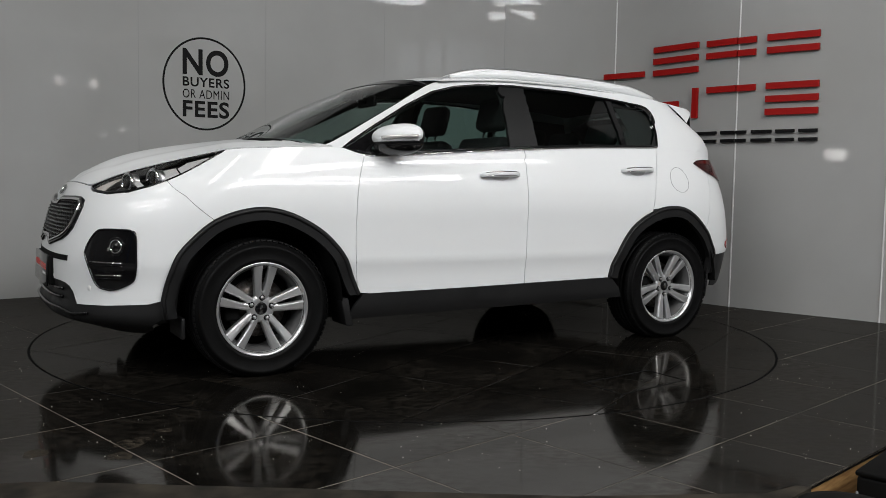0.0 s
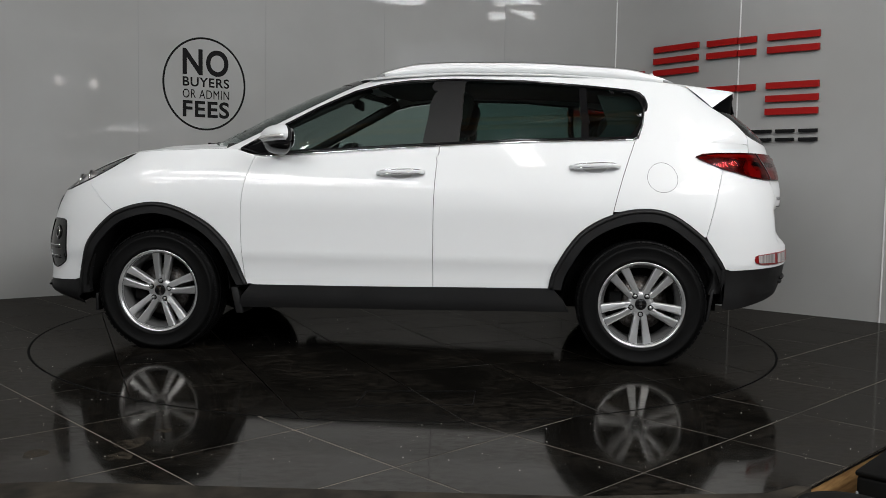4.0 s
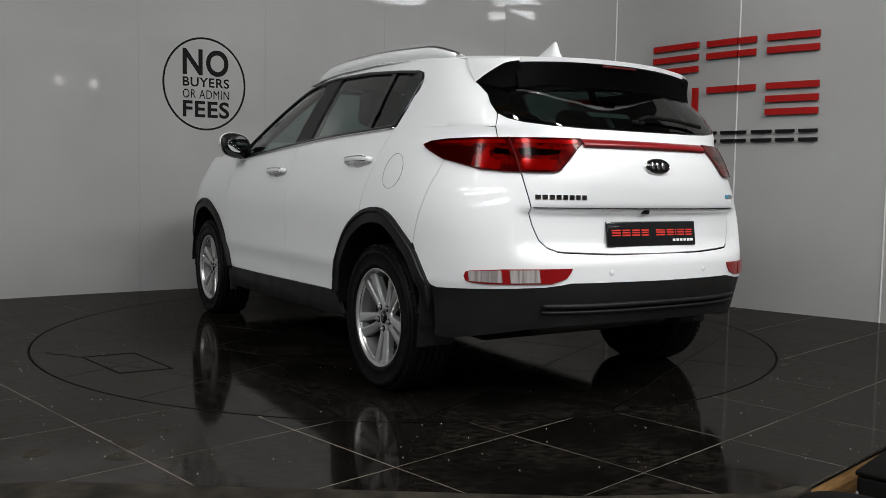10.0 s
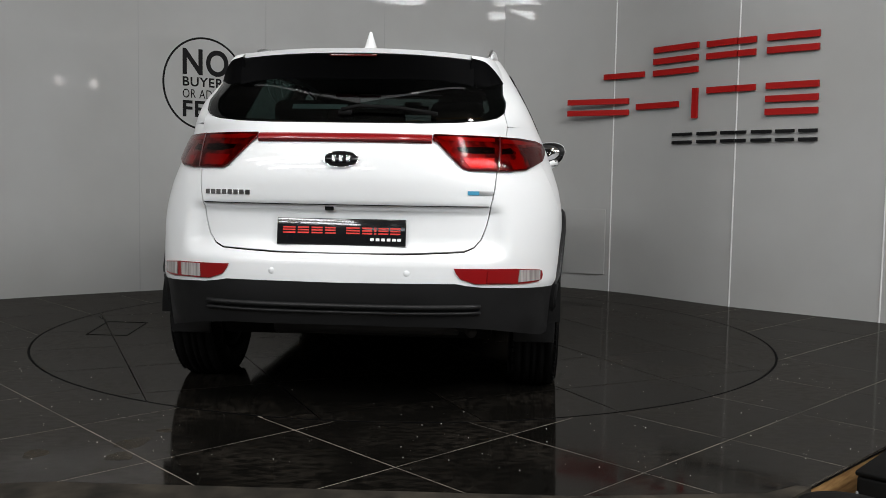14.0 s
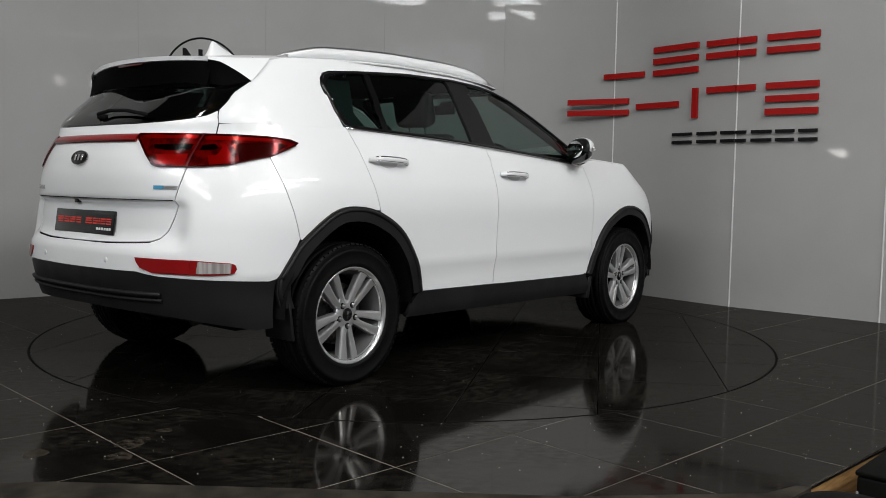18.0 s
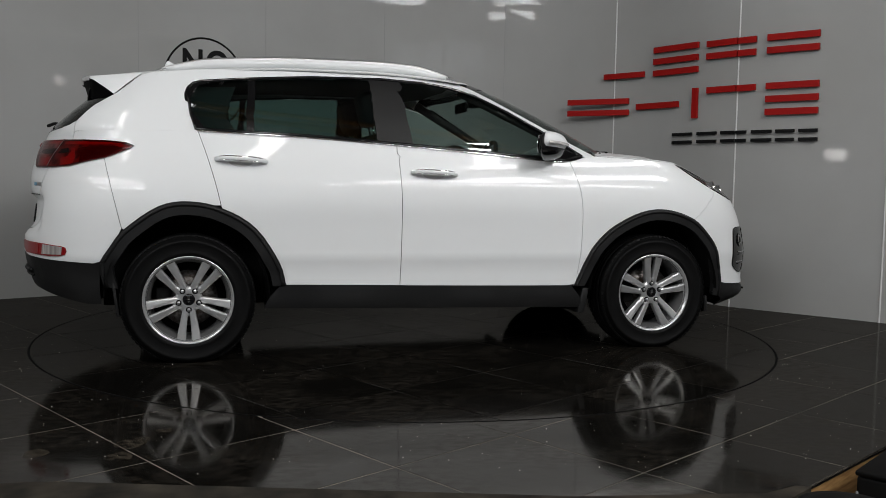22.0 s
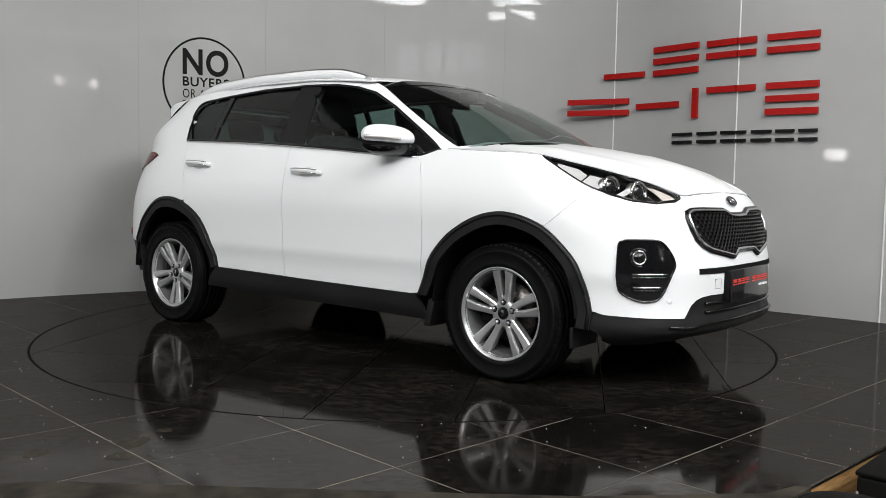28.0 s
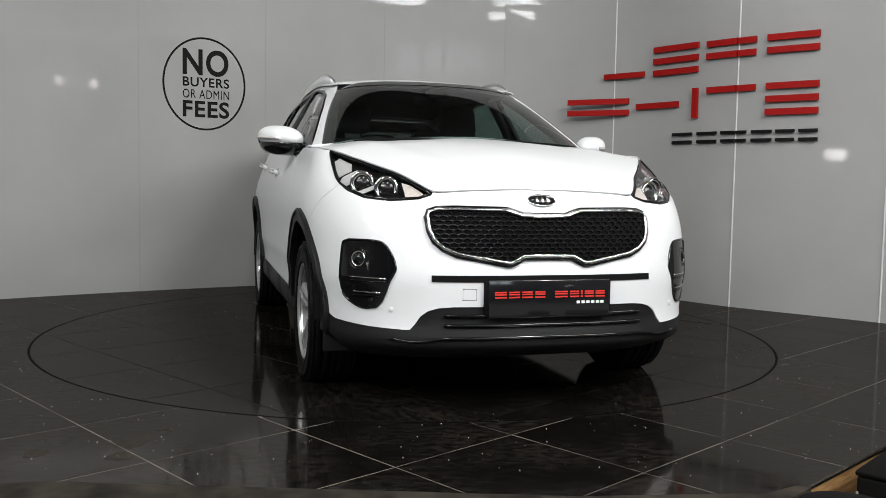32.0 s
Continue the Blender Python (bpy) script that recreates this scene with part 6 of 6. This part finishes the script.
BLADE = [(0.0300, 0.0000), (0.0800, 0.0000), (0.0900, 0.0050), (0.1300, 0.0095), (0.1750, 0.0125), (0.2050, 0.0132), (0.2135, 0.0118), (0.2175, 0.0301), (0.2140, 0.0602), (0.1980, 0.0602), (0.1750, 0.0564), (0.1300, 0.0470), (0.0900, 0.0390), (0.0620, 0.0338), (0.0420, 0.0282)]
for s in (1, -1):
    outline = [(u, v * s) for u, v in BLADE]
    blade_mesh = as_mesh("spoke", prism(outline if s > 0 else outline[::-1], -0.035, 0.0, spoke_place(0.0), 0.0085), ALLOY, False)
    for k in range(5):
        WHEEL_PARTS.append(("spoke%d" % k, blade_mesh, ALLOY, ""))
bm = lathe([(0.0, 0.04), (0.066, 0.04), (0.070, 0.055), (0.066, 0.066), (0.052, 0.069), (0.040, 0.071), (0.0335, 0.070), (0.0, 0.068)], 40)
WHEEL_PARTS.append(("hub", as_mesh("hub", bm, ALLOY), ALLOY, ""))
bm = lathe([(0.0, 0.074), (0.026, 0.0735), (0.0305, 0.071), (0.0315, 0.066), (0.0315, 0.06)], 32)
WHEEL_PARTS.append(("hub_cap", as_mesh("hub_cap", bm, GLOSSBLACK), GLOSSBLACK, "gloss black centre cap"))
NUT = lathe([(0.0, 0.0), (0.0095, 0.0), (0.0095, 0.012), (0.0075, 0.016), (0.0, 0.017)], 8)
NUT = as_mesh("wheel_nut", NUT, SATIN)
# black disc that stands for the shade in each nut's hole
NUT_SHADE = as_mesh("nut_recess", lathe([(0.0, 0.0065), (0.015, 0.0065), (0.0165, 0.0)], 16), MATTEBLACK)
bm = lathe([(0.05, 0.0), (0.145, 0.0), (0.145, -0.02), (0.05, -0.02)], 48)
WHEEL_PARTS.append(("brake_disc", as_mesh("brake_disc", bm, STEEL), STEEL, "worn steel brake disc"))
bm = lathe([(0.0, -0.03), (0.185, -0.03), (0.19, -0.06)], 40)
WHEEL_PARTS.append(("backing_plate", as_mesh("backing_plate", bm, MATTEBLACK), MATTEBLACK, ""))
bm = box(bmesh.new(), 0.09, 0.165, -0.03, 0.03, -0.06, 0.06, 0.012)
WHEEL_PARTS.append(("brake_caliper", as_mesh("brake_caliper", bm, MATTEBLACK), MATTEBLACK, ""))


def wheel(x, side, phase):
    w = empty("wheel", car)
    w.matrix_basis = Matrix.Translation((x, side * 0.795, HUB_Z)) @ (Matrix.Identity(4) if side > 0 else Matrix.Rotation(math.pi, 4, "Z"))
    tagged(w, "silver five-twin-spoke alloy wheel in a black tyre")

    def add(name, me, turn=0.0, label=""):
        o = new(name, me)
        o.parent = w
        o.matrix_basis = Matrix.Rotation(radians(turn), 4, "Y") @ Matrix.Diagonal((1, 1, 1, 1) if name in ("tyre", "tread_shoulder") else (1.016, 1, 1.016, 1))
        if label:
            tagged(o, label)
        return o
    for name, me, mat, label in WHEEL_PARTS:
        if name.startswith("spoke"):
            add("spoke", me, phase + 72 * int(name[5:]), label)
        else:
            o = add(name, me, 0.0 if name in ("tyre", "tread_shoulder", "brake_caliper") else phase, label)
            if name == "tread_shoulder":
                o["kind"] = "stuff"
    for k in range(5):
        o = add("wheel_nut", NUT)
        o.matrix_basis = Matrix.Rotation(radians(phase + 72 * k), 4, "Y") @ Matrix.Translation((0.054, 0.068, 0))
        o = add("nut_recess", NUT_SHADE)
        o.matrix_basis = Matrix.Rotation(radians(phase + 72 * k), 4, "Y") @ Matrix.Translation((0.054, 0.0655, 0))


# angle of the first spoke, clockwise as seen along the axle to the right
wheel(1.335, 1, -95)
wheel(-1.335, 1, 90)
wheel(1.335, -1, -90)
wheel(-1.335, -1, 90)

# ---- underbody, wheel wells and inner skin ----
def well(cx, r=0.405, n=22):
    return [(cx + r * math.cos(a), 0.345 + r * math.sin(a)) for a in [math.pi - math.pi * k / n for k in range(n + 1)]]


belly = [(-1.88, 0.42), (-1.80, 0.32), (-1.74, 0.32)] + well(-1.335) + [(-0.93, 0.26), (0.0, 0.235), (0.93, 0.235)] + well(1.335) + [(1.75, 0.26), (1.86, 0.25), (1.90, 0.30), (1.88, 0.78), (1.5, 0.93), (0.75, 1.02), (-1.6, 1.05), (-1.82, 1.03), (-1.88, 0.6)]
bm = bmesh.new()
L, R = [bm.verts.new((x, 0.70, z)) for x, z in belly], [bm.verts.new((x, -0.70, z)) for x, z in belly]
for i in range(len(belly)):
    bm.faces.new((L[i - 1], L[i], R[i], R[i - 1]))
bm.faces.new(L)
bm.faces.new(R[::-1])
bmesh.ops.recalc_face_normals(bm, faces=bm.faces)
# added black block that fills the body between the wheel wells, no real part
core = bmesh.new()
box(core, -1.78, 1.8, -0.60, 0.60, 0.27, 1.0)
part("floor_pan", core, MATTEBLACK, car, "", False)
part("underbody", bm, MATTEBLACK, car, "black underbody and wheel wells", False)
for side in (1, -1):
    for cx in (1.335, -1.335):
        bm = bmesh.new()
        prev = None
        for x, z in well(cx, 0.415):
            cur = (bm.verts.new((x, side * 0.66, z)), bm.verts.new((x, side * 0.905, z + 0.005)))
            if prev:
                bm.faces.new((prev[0], prev[1], cur[1], cur[0]))
            prev = cur
        part("wheel_arch_liner", bm, MATTEBLACK, car)
inner_skin = ax(belt_between(0.78, -1.25)) + ax([(-1.5, 1.19), (-1.75, 1.17), (-1.85, 1.0), (-1.83, 0.7)]) + ax([p for p in ARCH_R if p[0] > -1.76]) + ax([(-0.5, 0.40), (0.0, 0.396), (0.5, 0.39)]) + ax(ARCH_F[:-6]) + ax([(1.72, 0.86), (1.55, 1.02), (1.40, 1.09), (1.0, 1.10)])
both("inner_skin", inner_skin, lower, MATTEBLACK, 0.06, 0.05, -0.016, 0)
nose_skin = [(0.0, 0.915), Y(0.3, 0.905), Y(0.44, 0.89), Y(0.6, 0.86), X(1.80, 0.86), X(1.74, 0.62), X(1.80, 0.42), Y(0.6, 0.34), (0.0, 0.30)]
part("nose_skin", sheet(mirrored(nose_skin), lower, 0.06, 0.05, -0.018, 0), MATTEBLACK, car)
tail_skin = [(FULL, 1.20), Y(0.5, 1.19, True), Y(0.66, 1.15, True), X(-1.85, 1.0), X(-1.80, 0.66), X(-1.82, 0.5), Y(0.6, 0.40, True), (FULL, 0.40)]
part("tail_skin", sheet(mirrored(tail_skin, True), lower, 0.06, 0.05, -0.018, 0), MATTEBLACK, car)

# mudflaps, tow cover, exhaust, undertray
for side in (1, -1):
    for x, z0, z1, tilt in ((-1.705, 0.245, 0.42, 8), (0.90, 0.215, 0.36, 12)):
        w = 0.008 if x < 0 else 0.02
        bm = box(bmesh.new(), -w, w, 0.70, 0.885, z0, z1, 0.004)
        for v in bm.verts:
            v.co.x += x + (z1 - v.co.z) * math.tan(radians(-tilt if x < 0 else tilt)) * -1
        part("mudflap", on_side(bm, side), PLASTIC, car, "black rubber mudflap")
    bm = box(bmesh.new(), 1.70, 1.72, 0.62, 0.86, 0.20, 0.30, 0.006)
    part("air_deflector", on_side(bm, side), PLASTIC, car)
part("exhaust_silencer", tube([(-1.75, -0.45, 0.33), (-1.80, -0.1, 0.33), (-1.80, 0.35, 0.33)], 0.085, 14, False, 0.6), DULLSTEEL, car)
part("exhaust_pipe", tube([(-1.80, -0.45, 0.33), (-1.88, -0.50, 0.335), (-1.95, -0.52, 0.325)], 0.024, 12), DULLSTEEL, car, "steel exhaust pipe")
part("rear_axle_beam", tube([(-1.335, -0.66, 0.30), (-1.36, 0.0, 0.28), (-1.335, 0.66, 0.30)], 0.04, 10), MATTEBLACK, car)
for y in (0.3, -0.3):
    part("undertray_clip", box(bmesh.new(), 1.9, 2.0, y - 0.1, y + 0.1, 0.205, 0.24, 0.01), MATTEBLACK, car)

# ---- cabin ----
headliner = [(0.24, 0.0), (0.20, 0.4), (0.10, 0.56), (-0.4, 0.585), (-1.0, 0.575), (-1.6, 0.54), (-1.7, 0.0)]
part("headliner", sheet(headliner + [(x, -y) for x, y in reversed(headliner[1:-1])], lambda x, y: roof_at(x, y) - Vector((0, 0, 0.04)), 0.08, 0.08, 0, 0), TRIMGREY, car, "grey roof lining")
dash = smooth_loop([(1.08, 1.08, 1), (0.95, 1.135), (0.78, 1.128), (0.62, 1.09), (0.55, 1.0), (0.60, 0.85, 1), (1.08, 0.85, 1)], 4)
bm = prism(dash, -0.74, 0.74, lambda u, v, d: Vector((u, d, v)))
sharp(part("dashboard", bm, SEAT, car, "dark moulded dashboard"))
bm = ring(0.178, 0.015, 40)
bm.transform(facing((0.40, -0.37, 1.055), (-0.90, 0, 0.43)))
sw = part("steering_wheel", bm, SEAT, car, "black steering wheel")
bm = disc(0.075, 0.03, 24)
bm.transform(facing((0.43, -0.37, 1.04), (-0.90, 0, 0.43)))
part("wheel_boss", bm, SEAT, sw)
for ang in (0, 180, 270):
    d = Vector((0, math.cos(radians(ang)), 0)) + Vector((0.43, 0, 0.90)) * math.sin(radians(ang))
    c = Vector((0.41, -0.37, 1.05))
    part("wheel_spoke", tube([c, c + d * 0.175], 0.014, 6), SEAT, sw)
part("interior_mirror", box(bmesh.new(), 0.36, 0.385, -0.12, 0.12, 1.42, 1.485, 0.012), MATTEBLACK, car)
part("mirror_stem", tube([(0.385, 0, 1.45), (0.46, 0, 1.495)], 0.012, 8), MATTEBLACK, car)
part("sensor_cover", box(bmesh.new(), 0.42, 0.50, -0.06, 0.06, 1.46, 1.515, 0.015), MATTEBLACK, car)


def seat(x, y, width, top, head, lean=14):
    s = empty("seat", car)
    tagged(s, "dark cloth seat with a headrest on steel posts")
    bm = bmesh.new()
    box(bm, -0.07, 0.07, -width / 2, width / 2, 0.0, top - 0.62, 0.05)
    m = Matrix.Translation((x, y, 0.62)) @ Matrix.Rotation(radians(-lean), 4, "Y")
    bm.transform(m)
    part("backrest", bm, SEAT, s)
    bm = box(bmesh.new(), -0.05, 0.05, -0.135, 0.135, top - 0.62 + 0.045, top - 0.62 + 0.045 + head, 0.042)
    bm.transform(m)
    part("headrest", bm, SEAT, s)
    for dy in (-0.06, 0.06):
        a, b = m @ Vector((0, dy, top - 0.65)), m @ Vector((0, dy, top - 0.56))
        part("headrest_post", tube([a, b], 0.006, 8), CHROME, s)


for y in (0.37, -0.37):
    seat(-0.13, y, 0.50, 1.26, 0.21)
for y in (0.40, -0.40):
    seat(-0.98, y, 0.52, 1.20, 0.15, 16)
seat(-0.98, 0.0, 0.24, 1.20, 0.11, 16)
bm = box(bmesh.new(), -1.95, -1.25, -0.6, 0.6, 1.06, 1.09, 0.01)
part("parcel_shelf", bm, SEAT, car)
for side in (1, -1):
    both_y = side
    pts = [cabin(*X(x, z, True)) - Vector((0, 0.045, 0)) for x, z in ((-0.25, 1.14), (-0.24, 1.35), (-0.23, 1.53))]
    part("pillar_trim", on_side(tube(pts, 0.05, 8, False, 0.5), side), TRIMGREY, car)
    pts = [cabin(*X(x, z, True)) - Vector((0.02, 0.05, 0.01)) for x, z in ((0.90, 1.17), (0.62, 1.31), (0.40, 1.42), (0.22, 1.51))]
    part("pillar_trim", on_side(tube(pts, 0.028, 8), side), TRIMGREY, car)
    poly = [X(-1.06, 1.20, True), X(-1.09, 1.49, True), X(-1.62, 1.47, True), X(-1.70, 1.22, True)]
    part("pillar_trim", on_side(sheet(poly, cabin, 0.05, 0.05, -0.05, 0), side), SEAT, car)
    pts = [lower(*X(x, z)) - Vector((0, 0.06, 0)) for x, z in ((0.75, 1.07), (0.0, 1.11), (-0.8, 1.14), (-1.2, 1.16))]
    part("door_trim", on_side(tube(pts, 0.05, 8), side), SEAT, car)


def motions():
    """The turntable and the car on it turn together, clockwise from above."""
    rows, rows_car = [], []
    seat = pose(-0.035, 0.039, 0)
    for k in range(17):
        t = 2.0 * k
        turn = pose(0, 0, 0, 0, 0, -152.07 - 8.864 * t)
        rows.append((t, turn))
        rows_car.append((t, turn @ seat))
    walk(turntable, rows)
    walk(car, rows_car)


motions()
